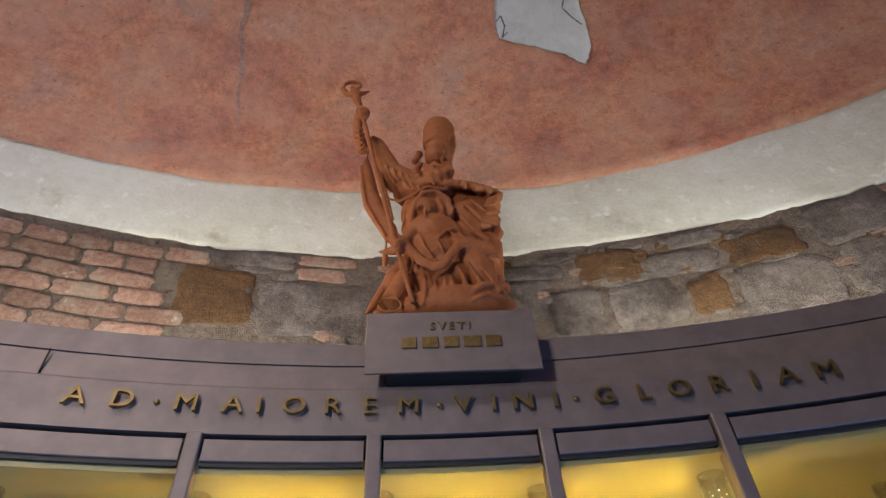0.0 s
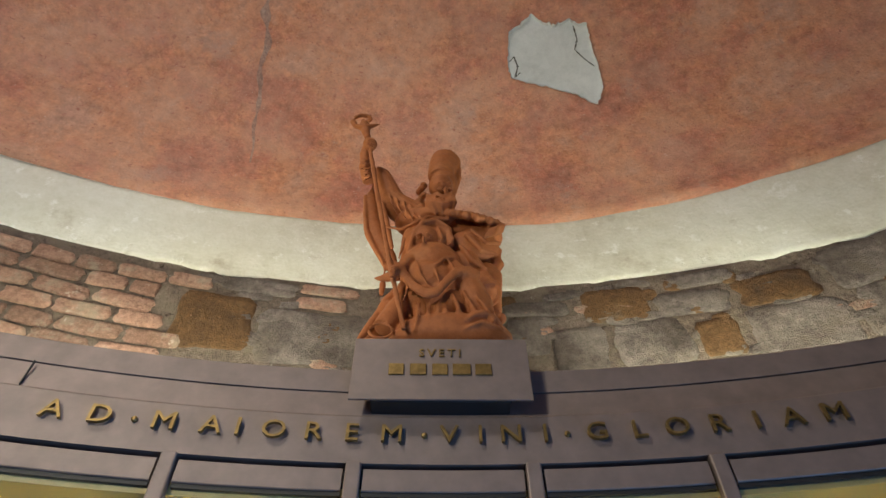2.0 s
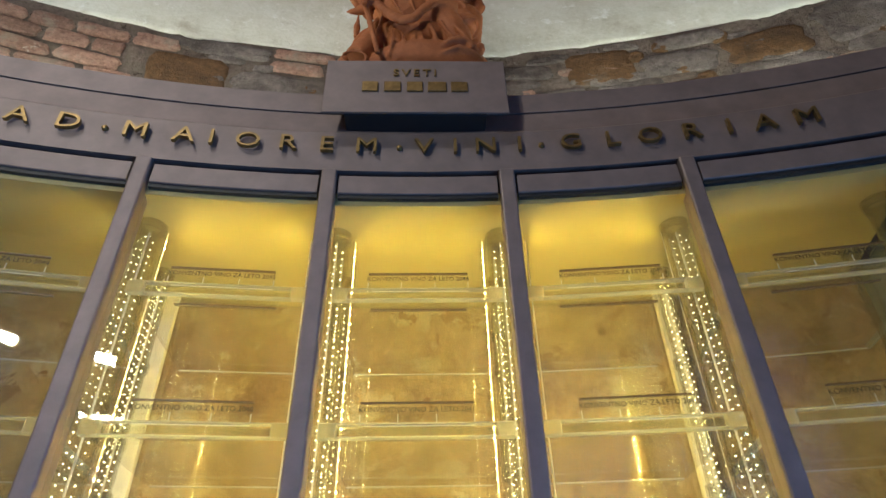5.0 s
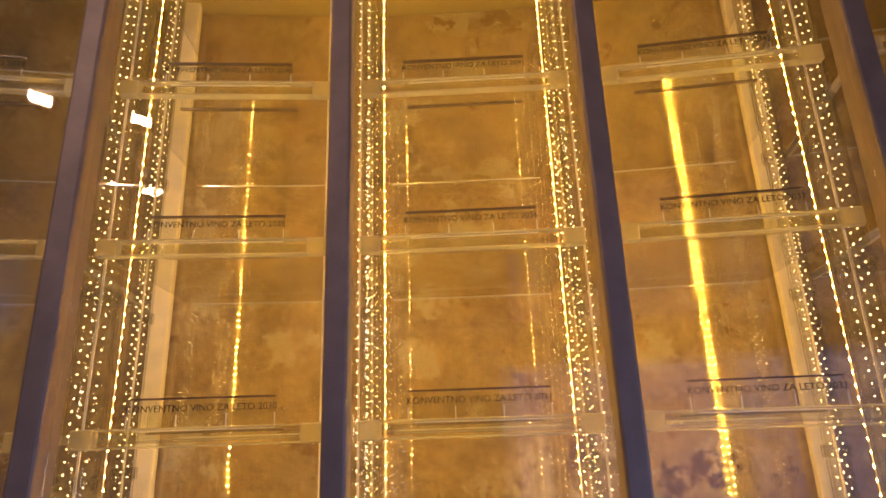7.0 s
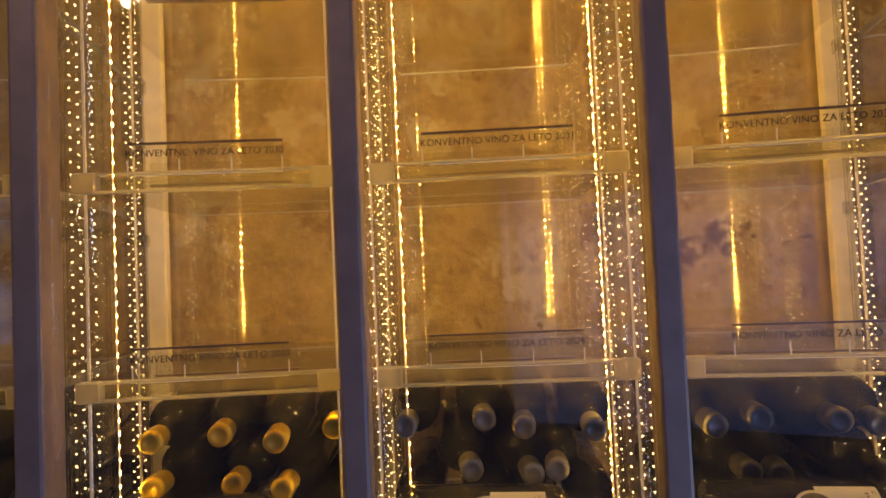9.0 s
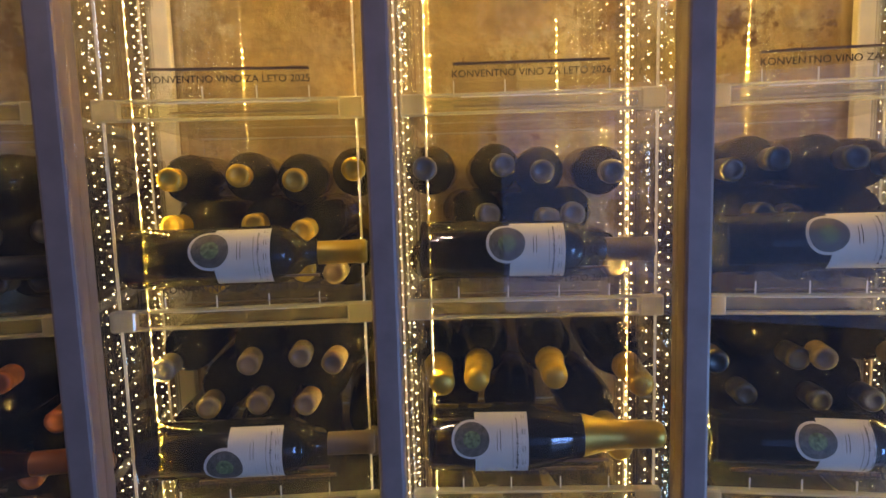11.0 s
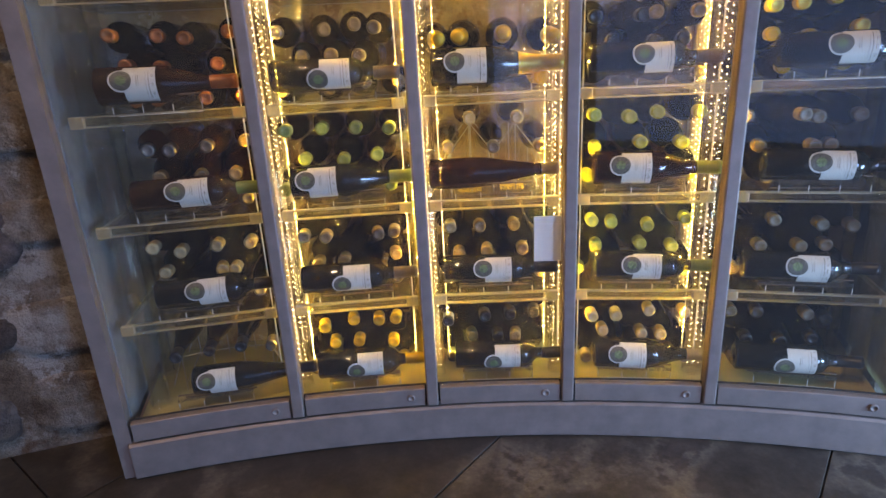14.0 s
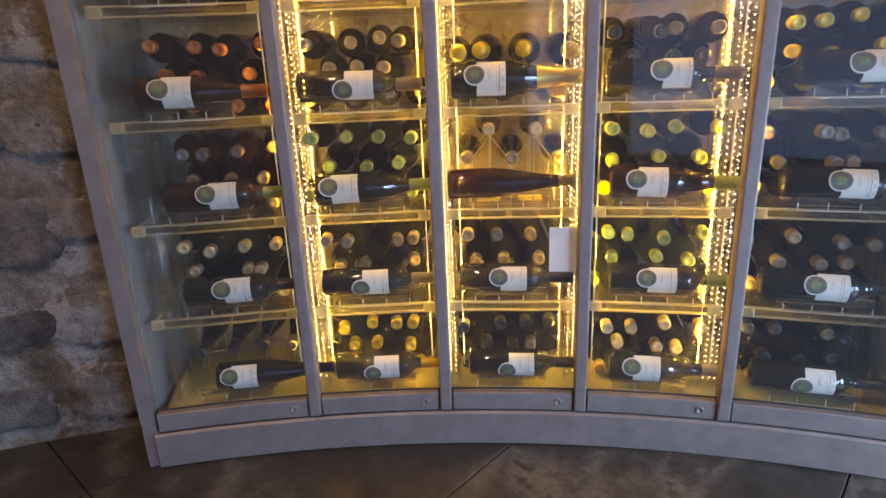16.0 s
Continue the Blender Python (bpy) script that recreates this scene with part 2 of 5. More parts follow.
smeared(MORTAR, (0.07, 0.05, 0.035), 26, 0.60, 0.66)
smeared(MORTAR, (0.34, 0.31, 0.27), 18, 0.62, 0.68)
smeared(GREY_STONE, (0.10, 0.085, 0.07), 20, 0.64, 0.69)
smeared(OCHRE_STONE, (0.10, 0.055, 0.025), 15, 0.60, 0.68)
smeared(BRICK, (0.18, 0.10, 0.07), 30, 0.64, 0.70)
smeared(BRICK, (0.56, 0.46, 0.38), 22, 0.62, 0.68)
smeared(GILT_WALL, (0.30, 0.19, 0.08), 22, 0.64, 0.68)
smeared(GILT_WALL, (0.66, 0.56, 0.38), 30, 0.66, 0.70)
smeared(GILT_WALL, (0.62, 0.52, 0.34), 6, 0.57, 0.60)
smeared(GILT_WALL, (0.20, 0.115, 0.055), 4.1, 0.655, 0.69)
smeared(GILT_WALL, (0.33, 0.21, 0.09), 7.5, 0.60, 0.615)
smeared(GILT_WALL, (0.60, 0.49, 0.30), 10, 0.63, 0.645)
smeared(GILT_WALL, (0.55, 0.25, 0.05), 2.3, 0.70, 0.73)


def bottle_glass(name, colour, tint):
    """Dark wine behind glass: mostly dark and glossy, a little light comes through."""
    m, t, b = nodes(name)
    n = noisy(t, coords(t), 40, 3)
    t.links.new(ramp(t, n, [(0.2, tuple(x * 0.8 for x in colour)), (0.8, tuple(x * 1.2 for x in colour))]), b.inputs["Base Color"])
    b.inputs["Roughness"].default_value = 0.06
    b.inputs["Specular IOR Level"].default_value = 0.8
    b.inputs["Coat Weight"].default_value = 0.6
    tr = node(t, "ShaderNodeBsdfTransparent", Color=(*tint, 1))
    mx = node(t, "ShaderNodeMixShader", Fac=0.27)
    t.links.new(b.outputs[0], mx.inputs[1])
    t.links.new(tr.outputs[0], mx.inputs[2])
    t.links.new(mx.outputs[0], t.nodes["Material Output"].inputs[0])
    return m


GLASSES = {"d": bottle_glass("dark_bottle_glass", (0.012, 0.013, 0.012), (0.62, 0.56, 0.34)),
           "b": bottle_glass("brown_bottle_glass", (0.026, 0.011, 0.006), (0.70, 0.40, 0.22)),
           "g": bottle_glass("green_bottle_glass", (0.022, 0.028, 0.010), (0.62, 0.66, 0.30))}
CAPS = {"o": ("copper orange", plain("orange_capsule", (0.324, 0.105, 0.031), 0.4, 0.3)),
        "t": ("tan", plain("tan_capsule", (0.14, 0.105, 0.065), 0.5)),
        "y": ("golden yellow", plain("gold_capsule", (0.42, 0.285, 0.03), 0.35, 0.45)),
        "g": ("pale green", plain("green_capsule", (0.172, 0.220, 0.062), 0.45)),
        "k": ("black", plain("black_capsule", (0.017, 0.016, 0.016), 0.35)),
        "s": ("silver grey", plain("silver_capsule", (0.14, 0.13, 0.12), 0.4, 0.5)),
        "c": ("cream", plain("cream_capsule", (0.30, 0.24, 0.14), 0.5)),
        "l": ("yellow green", plain("lime_capsule", (0.240, 0.262, 0.042), 0.45))}


# ---- mesh helpers ----
def mesh_of(bm, material, smooth=False):
    me = bpy.data.meshes.new("mesh")
    bmesh.ops.recalc_face_normals(bm, faces=bm.faces)
    bm.to_mesh(me)
    bm.free()
    if smooth:
        me.shade_smooth()
    for mt in (material if isinstance(material, (list, tuple)) else [material]):
        me.materials.append(mt)
    return me


def part(name, bm, material, parent=None, label="", m=None, smooth=False):
    me = bm if isinstance(bm, bpy.types.Mesh) else mesh_of(bm, material, smooth)
    ob = new(name, me)
    if parent:
        ob.parent = parent
    if m is not None:
        ob.matrix_basis = m
    return tagged(ob, label)


def box(sx, sy, sz, bevel=0.0, seg=2, x=0, y=0, z=0):
    """A box centred on x and y, standing on z."""
    bm = bmesh.new()
    bmesh.ops.create_cube(bm, size=1, matrix=Matrix.Translation((x, y, z + sz / 2)) @ Matrix.Diagonal((sx, sy, sz, 1)))
    if bevel:
        bmesh.ops.bevel(bm, geom=list(bm.edges), offset=bevel, segments=seg, affect="EDGES", profile=0.5)
    return bm


def arc_solid(s0, s1, ring, n=None):
    """Sweeps a closed ring of (r, z) along the arc from s0 to s1."""
    n = n or max(2, int(abs(s1 - s0) / 0.06))
    bm = bmesh.new()
    rows = [[bm.verts.new(at(s0 + (s1 - s0) * i / n, r, z)) for r, z in ring] for i in range(n + 1)]
    k = len(ring)
    for a, b in zip(rows, rows[1:]):
        for j in range(k):
            bm.faces.new((a[j], a[(j + 1) % k], b[(j + 1) % k], b[j]))
    bm.faces.new(rows[0])
    bm.faces.new(rows[-1][::-1])
    return bm


def arc_box(s0, s1, r0, r1, z0, z1, bevel=0.0):
    b = bevel
    ring = [(r0 + b, z0), (r1, z0), (r1, z1), (r0 + b, z1), (r0, z1 - b), (r0, z0 + b)] if b else [(r0, z0), (r1, z0), (r1, z1), (r0, z1)]
    return arc_solid(s0, s1, ring)


def lathe(profile, seg=16):
    """Turns (x, radius) pairs about the x axis."""
    bm = bmesh.new()
    rows = []
    for x, rad in profile:
        if rad < 1e-5:
            rows.append([bm.verts.new((x, 0, 0))])
        else:
            rows.append([bm.verts.new((x, rad * math.cos(2 * math.pi * k / seg), rad * math.sin(2 * math.pi * k / seg))) for k in range(seg)])
    for a, b in zip(rows, rows[1:]):
        for k in range(seg):
            j = (k + 1) % seg
            q = [a[k % len(a)], a[j % len(a)], b[j % len(b)], b[k % len(b)]]
            q = [v for i, v in enumerate(q) if v not in q[:i]]
            if len(q) > 2:
                bm.faces.new(q)
    return bm


def text_mesh(body, size, depth, material, align="CENTER", spread=1.0):
    cu = bpy.data.curves.new("text", "FONT")
    cu.body, cu.size, cu.extrude, cu.align_x, cu.resolution_u, cu.space_character = body, size, depth, align, 3, spread
    ob = bpy.data.objects.new("text", cu)
    scene.collection.objects.link(ob)
    me = bpy.data.meshes.new_from_object(ob.evaluated_get(bpy.context.evaluated_depsgraph_get()))
    bpy.data.objects.remove(ob)
    bpy.data.curves.remove(cu)
    me.materials.clear()
    me.materials.append(material)
    return me


def thing(name, m, label, category, group="", kind=""):
    ob = new(name)
    ob.empty_display_size = 0.05
    ob.matrix_basis = m
    return tagged(ob, label, category, group, kind)
# ---- setting ----
IDENT = Matrix.Identity(4)
floor = tagged(part("floor", box(9, 9, 0.1, 0, 1, 0, -2.5, -0.112), BLACK), "dark brown marble tiled floor with pale veins", "floor", "", "structure")

wall = tagged(part("wall_apse", arc_solid(-2.6, 2.6, [(WALL_R, 0), (WALL_R + 0.4, 0), (WALL_R + 0.4, Z_WHITE + 0.01), (WALL_R, Z_WHITE + 0.01)], 60), MORTAR),
              "curved old wall of brick and rough stones in mortar", "wall", "", "structure")


def uneven_band(s0, s1, r, z_low, z_high, thick, n, m):
    """A plaster band with wavy edges, z_low and z_high as functions of s."""
    bm = bmesh.new()
    rows = []
    for i in range(n + 1):
        s = s0 + (s1 - s0) * i / n
        a, b = z_low(s), z_high(s)
        col = [bm.verts.new(at(s, r + 0.004, a))]
        for j in range(m + 1):
            z = a + (b - a) * j / m
            col.append(bm.verts.new(at(s, r - thick * min(1, 3 * j / m) + 0.010 * noise.noise(Vector((s * 3, z * 3, 1))), z)))
        rows.append(col)
    for a, b in zip(rows, rows[1:]):
        for j in range(m + 1):
            bm.faces.new((a[j], a[j + 1], b[j + 1], b[j]))
    return bm


def white_low(s):
    return Z_WHITE + 0.02 * noise.noise(Vector((s * 2.5, 0, 4))) + 0.014 * noise.noise(Vector((s * 11, 3, 0))) + 0.008 * noise.noise(Vector((s * 40, 3, 0)))


def red_low(s):
    return Z_RED - 0.018 + 0.06 * max(0.0, s - 0.4) - 0.03 * max(0.0, -s - 0.3) + 0.006 * noise.noise(Vector((s * 9, 1, 0))) + 0.004 * noise.noise(Vector((s * 45, 2, 0)))


part("plaster_band", uneven_band(-2.6, 2.6, WALL_R, white_low, lambda s: red_low(s) + 0.03, 0.010, 260, 16), WHITE_PLASTER, wall, "uneven whitewashed plaster band", smooth=True)

DOME_IN, DOME_UP = 2.6, 1.75


def dome_at(s, f, lift=0.0):
    """A point of the half dome: f from 0 at its foot to 1 at the crown; lift moves it inward."""
    a = f * math.pi / 2
    z0 = red_low(s) * (1 - f) + Z_RED * f
    r = WALL_R - 0.028 - DOME_IN * (1 - math.cos(a)) - lift * math.cos(a)
    z = z0 + DOME_UP * math.sin(a) - lift * math.sin(a)
    k = 0.012 * noise.noise(Vector((s * 2.2, z * 2.2, 7))) + 0.004 * noise.noise(Vector((s * 9, z * 9, 7)))
    return at(s, r - k, z)


bm = bmesh.new()
grid = []
for i in range(161):
    s = -2.9 + 5.8 * i / 160
    foot = bm.verts.new(at(s, WALL_R + 0.0, red_low(s)))
    grid.append([foot] + [bm.verts.new(dome_at(s, j / 48)) for j in range(49)])
for a, b in zip(grid, grid[1:]):
    for j in range(49):
        bm.faces.new((a[j], a[j + 1], b[j + 1], b[j]))
dome = tagged(part("ceiling_dome", bm, RED_PLASTER, smooth=True), "half dome of worn terracotta red plaster", "ceiling", "", "structure")

# the bare patch where the red plaster has fallen off: a broken oval, its long corner low
bm = bmesh.new()
CORNERS = ((0.330, 0.371), (0.396, 0.385), (0.451, 0.396), (0.502, 0.378), (0.561, 0.370), (0.630, 0.376), (0.666, 0.366), (0.713, 0.363), (0.711, 0.338), (0.730, 0.290), (0.732, 0.252), (0.695, 0.224), (0.593, 0.252), (0.429, 0.279), (0.324, 0.294), (0.315, 0.320))
edge = []
for (s0, f0), (s1, f1) in zip(CORNERS, CORNERS[1:] + CORNERS[:1]):
    for q in range(6):
        u = q / 6
        w = 1.0 if q else 0.0
        edge.append((s0 + (s1 - s0) * u + w * (0.006 * noise.noise(Vector((s0 * 9 + u * 3, f0 * 20, 2))) + 0.008 * noise.noise(Vector((s0 * 9 + u * 11, f0 * 20, 6)))), f0 + (f1 - f0) * u + w * (0.003 * noise.noise(Vector((s0 * 7, f0 * 30 + u * 3, 5))) + 0.004 * noise.noise(Vector((s0 * 7, f0 * 30 + u * 13, 8))))))
mid_s, mid_f = 0.549, 0.328
rims = []
for shrink, lift in ((1.0, 0.016), (0.975, 0.004), (0.93, 0.003), (0.6, 0.003), (0.3, 0.003)):
    rims.append([bm.verts.new(dome_at(mid_s + (u - mid_s) * shrink, mid_f + (v - mid_f) * shrink, lift)) for u, v in edge])
for p, q in zip(rims, rims[1:]):
    for k in range(len(edge)):
        bm.faces.new((p[k], p[(k + 1) % len(edge)], q[(k + 1) % len(edge)], q[k]))
bm.faces.new(rims[-1])
patch = part("bare_patch", bm, GREY_PATCH, dome, "pale grey patch of bare undercoat")
CRACK = plain("dark_crack", (0.10, 0.095, 0.085), 0.9, 0, 0.4, 90)
for way, wide in ((((0.647, 0.365), (0.655, 0.342), (0.637, 0.327), (0.675, 0.308), (0.719, 0.290)), 0.010), (((0.323, 0.323), (0.347, 0.332), (0.361, 0.315), (0.345, 0.296), (0.374, 0.305)), 0.012)):
    bm = bmesh.new()
    last = None
    for (s0, f0), (s1, f1) in zip(way, way[1:]):
        for q in range(8):
            u = q / 8
            w = wide * (0.35 + abs(noise.noise(Vector((s0 * 40 + u * 5, f0 * 40, 3)))) * 1.6)
            pair = [bm.verts.new(dome_at(s0 + (s1 - s0) * u - w / 2, f0 + (f1 - f0) * u, 0.006)), bm.verts.new(dome_at(s0 + (s1 - s0) * u + w / 2, f0 + (f1 - f0) * u, 0.006))]
            if last:
                bm.faces.new((last[0], last[1], pair[1], pair[0]))
            last = pair
    part("crack", bm, CRACK, patch, "dark ragged crack")
# an old rubbed seam down the red plaster
bm = bmesh.new()
last = None
for q in range(41):
    u = q / 40
    s = -0.86 + 0.10 * u + 0.02 * noise.noise(Vector((u * 6, 0, 9)))
    f = 0.40 - 0.30 * u
    w = 0.022 * (1 - u) * (0.6 + noise.noise(Vector((u * 14, 4, 1)))) + 0.003
    pair = [bm.verts.new(dome_at(s - w, f, 0.003)), bm.verts.new(dome_at(s + w, f, 0.003))]
    if last:
        bm.faces.new((last[0], last[1], pair[1], pair[0]))
    last = pair
part("rubbed_seam", bm, rough_surface("rubbed_plaster", [(0.3, (0.30, 0.16, 0.12)), (0.7, (0.42, 0.30, 0.25))], 12, 60), dome, "greyish rubbed seam")


# room shell: side walls, back wall, flat ceiling behind the dome
def slab_wall(name, x0, y0, x1, y1, h, label):
    d = Vector((x1 - x0, y1 - y0, 0))
    m = pose((x0 + x1) / 2, (y0 + y1) / 2, 0, 0, 0, math.degrees(math.atan2(d.y, d.x)))
    return tagged(part(name, box(d.length, 0.3, h), ROOM_WALL, m=m), label, "wall", "", "structure")


slab_wall("wall_west", -2.85, -6.0, -2.85, 0.3, 6.2, "plain rough plastered room wall")
slab_wall("wall_east", 2.85, -6.0, 2.85, 0.3, 6.2, "plain rough plastered room wall")
slab_wall("wall_south", -2.85, -6.0, 2.85, -6.0, 6.2, "plain rough plastered room wall")
tagged(part("ceiling", box(6.2, 6.4, 0.2, 0, 1, 0, -3.0, 5.85), ROOM_WALL), "plain plastered flat ceiling", "ceiling", "", "structure")
for side, nm in ((-1, "wall_pier_west"), (1, "wall_pier_east")):
    s0, s1 = sorted((side * 0.998, side * 2.55))
    tagged(part(nm, arc_solid(s0, s1, [(PIER_R, 0), (WALL_R - 0.002, 0), (WALL_R - 0.002, 2.86), (PIER_R, 2.86)], 30), PIER_WALL),
           "old patched wall beside the wine cabinet", "wall", "", "structure")

# ---- wine cabinet ----
cabinet = thing("wine_cabinet", IDENT, "tall curved bronze metal wine cabinet with five glass doors", "cabinet")
part("plinth", arc_box(-END - 0.006, END + 0.006, 0, 0.40, 0.0, 0.104, 0.006), FRAME, cabinet)
part("body_floor", arc_box(-END + 0.02, END - 0.02, 0.03, WALL_R - 0.01, 0.114, 0.140), CEIL_BOARD, cabinet)
part("body_ceiling", arc_box(-END + 0.02, END - 0.02, 0.018, WALL_R - 0.01, Z_CEIL, Z_CEIL + 0.03), CEIL_BOARD, cabinet, "smooth pale ceiling board")
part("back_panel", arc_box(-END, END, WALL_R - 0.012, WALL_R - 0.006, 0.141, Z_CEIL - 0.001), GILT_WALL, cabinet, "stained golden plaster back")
part("back_glass", arc_box(-END, END, WALL_R - 0.020, WALL_R - 0.015, 0.141, Z_CEIL - 0.001), BACK_GLASS, cabinet, "clear glass sheet")
frieze = part("frieze", arc_solid(-1.05, 1.05, [(0, Z_SLOT), (0.05, Z_SLOT), (0.05, 2.86), (0.012, 2.862), (0.003, 2.80), (0, 2.795)]), FRAME, cabinet, "curved bronze metal fascia")
part("cornice", arc_solid(-1.25, 1.25, [(0.010, 2.865), (0.30, 2.865), (0.30, 2.925), (0.012, 2.925), (0.010, 2.923)]), FRAME, cabinet, "flat bronze metal cornice")
part("top_board", arc_box(-1.0, 1.0, 0.06, WALL_R - 0.004, 2.80, 2.83), FRAME, cabinet)
for sg in (-1, 1):
    a, b = sorted((sg * END, sg * 0.994))
    part("end_post", arc_box(a, b, 0.012, 0.05, 0.0, Z_SLOT, 0.004), FRAME, cabinet)
    part("side_pane", arc_box(sg * END - 0.003, sg * END + 0.003, 0.052, PIER_R + 0.19, 0.141, Z_CEIL), DARK_PANEL, cabinet, "dark glossy side panel")
part("upper_joint", arc_box(-0.868, -0.866, -0.0015, 0.004, 2.80, 2.86), BLACK, cabinet, "thin dark joint")
for s in MULLIONS:
    bm = box(0.031, 0.05, Z_SLOT - 0.112 + 0.004, 0.004, 2, 0, 0.022, 0.112)
    part("mullion", bm, FRAME, cabinet, m=set_at(s, 0, 0))

for i, (a, b) in enumerate(zip(EDGES, EDGES[1:])):
    a += 0.0155 if i else 0.004
    b -= 0.0155 if i < 4 else 0.004
    g = 0.005
    part("gasket", arc_box(a, b, 0.026, 0.034, Z_GLASS_TOP + 0.016, Z_SLOT), BLACK, cabinet)
    part("gasket", arc_box(a, b, 0.028, 0.034, 0.106, Z_GLASS_BOT), BLACK, cabinet)
    door = thing("door", IDENT, "", "")
    door.parent = cabinet
    part("top_rail", arc_box(a + g, b - g, 0.004, 0.024, Z_GLASS_TOP, Z_SLOT - 0.009, 0.002), FRAME, door)
    part("bottom_rail", arc_box(a + g, b - g, 0.004, 0.024, Z_DOOR_BOT, Z_GLASS_BOT, 0.002), FRAME, door)
    part("seal", arc_box(a + g, b - g, 0.008, 0.020, Z_GLASS_TOP - 0.009, Z_GLASS_TOP - 0.001), BLACK, door, "dark rubber seal")
    pane = box(b - a - 0.004, 0.006, Z_GLASS_TOP - Z_GLASS_BOT - 0.011)
    part("glass_pane", pane, GLASS, door, "", set_at((a + b) / 2, 0.013, Z_GLASS_BOT + 0.001)).visible_shadow = False
    lock = lathe([(0.0, 0.0105), (0.003, 0.0105), (0.0045, 0.009), (0.0045, 0.006), (0.0015, 0.0055), (0.0015, 0.0)], 20)
    part("lock", lock, FRAME, door, "small round key lock", set_at(b - 0.042, 0.004, 0.136, 0, 0, -90), True)

# lettering on the fascia
GLYPHS = (-0.779, -0.691, -0.627, -0.568, -0.475, -0.422, -0.35, -0.27, -0.191, -0.108, -0.04, 0.012, 0.077, 0.141,
          0.212, 0.258, 0.319, 0.404, 0.482, 0.564, 0.639, 0.707, 0.787)
for ch, s in zip("AD.MAIOREM.VINI.GLORIAM", GLYPHS):
    if ch == ".":
        part("dot", lathe([(0, 0.006), (0.006, 0.006), (0.008, 0.004), (0.008, 0)], 14), GOLD, frieze, "brass dot", set_at(s, 0.0, 2.751, 0, 0, -90), True)
    else:
        part("letter", text_mesh(ch, 0.056, 0.0045, GOLD), GOLD, frieze, "raised brass letter", set_at(s, -0.009, 2.732, 90) @ Matrix.Diagonal((1.16, 1, 1, 1)))

# ---- name plate and statue ----
plate = thing("name_plate", set_at(-0.006, -0.05, 2.806), "bronze metal name plate under the statue with raised brass lettering", "sign")
part("face", box(0.392, 0.006, 0.166, 0.001, 1), FRAME, plate)
part("shelf", box(0.392, 0.34, 0.006, 0.001, 1, 0, 0.17, 0.160), FRAME, plate)
part("bracket", box(0.30, 0.09, 0.03, 0.002, 1, 0.0, 0.05, 0.0), BLACK, plate)
part("lettering", text_mesh("SVETI", 0.031, 0.002, GOLD, spread=1.35), GOLD, plate, "small raised brass lettering", pose(-0.002, -0.005, 0.112, 90))
for k, w in enumerate((0.034, 0.036, 0.034, 0.040, 0.036)):
    part("bar", box(w, 0.004, 0.030, 0.001, 1), GOLD, plate, "brass bar in place of a letter", pose(-0.098 + k * 0.048, -0.005, 0.062))


def blob(bm, c, size, rot=(0, 0, 0)):
    bmesh.ops.create_icosphere(bm, subdivisions=3, radius=1, matrix=pose(*c, *rot) @ Matrix.Diagonal((*size, 1)))


def limb(bm, pts, seg=14):
    """A tube through (x, y, z, radius) points."""
    rows = []
    for i, (x, y, z, r) in enumerate(pts):
        p = Vector((x, y, z))
        a = Vector(pts[max(0, i - 1)][:3])
        b = Vector(pts[min(len(pts) - 1, i + 1)][:3])
        q = (b - a).to_track_quat("Z", "Y")
        rows.append([bm.verts.new(p + q @ Vector((r * math.cos(2 * math.pi * k / seg), r * math.sin(2 * math.pi * k / seg), 0))) for k in range(seg)])
    for a, b in zip(rows, rows[1:]):
        for k in range(seg):
            bm.faces.new((a[k], a[(k + 1) % seg], b[(k + 1) % seg], b[k]))
    bm.faces.new(rows[0][::-1])
    bm.faces.new(rows[-1])


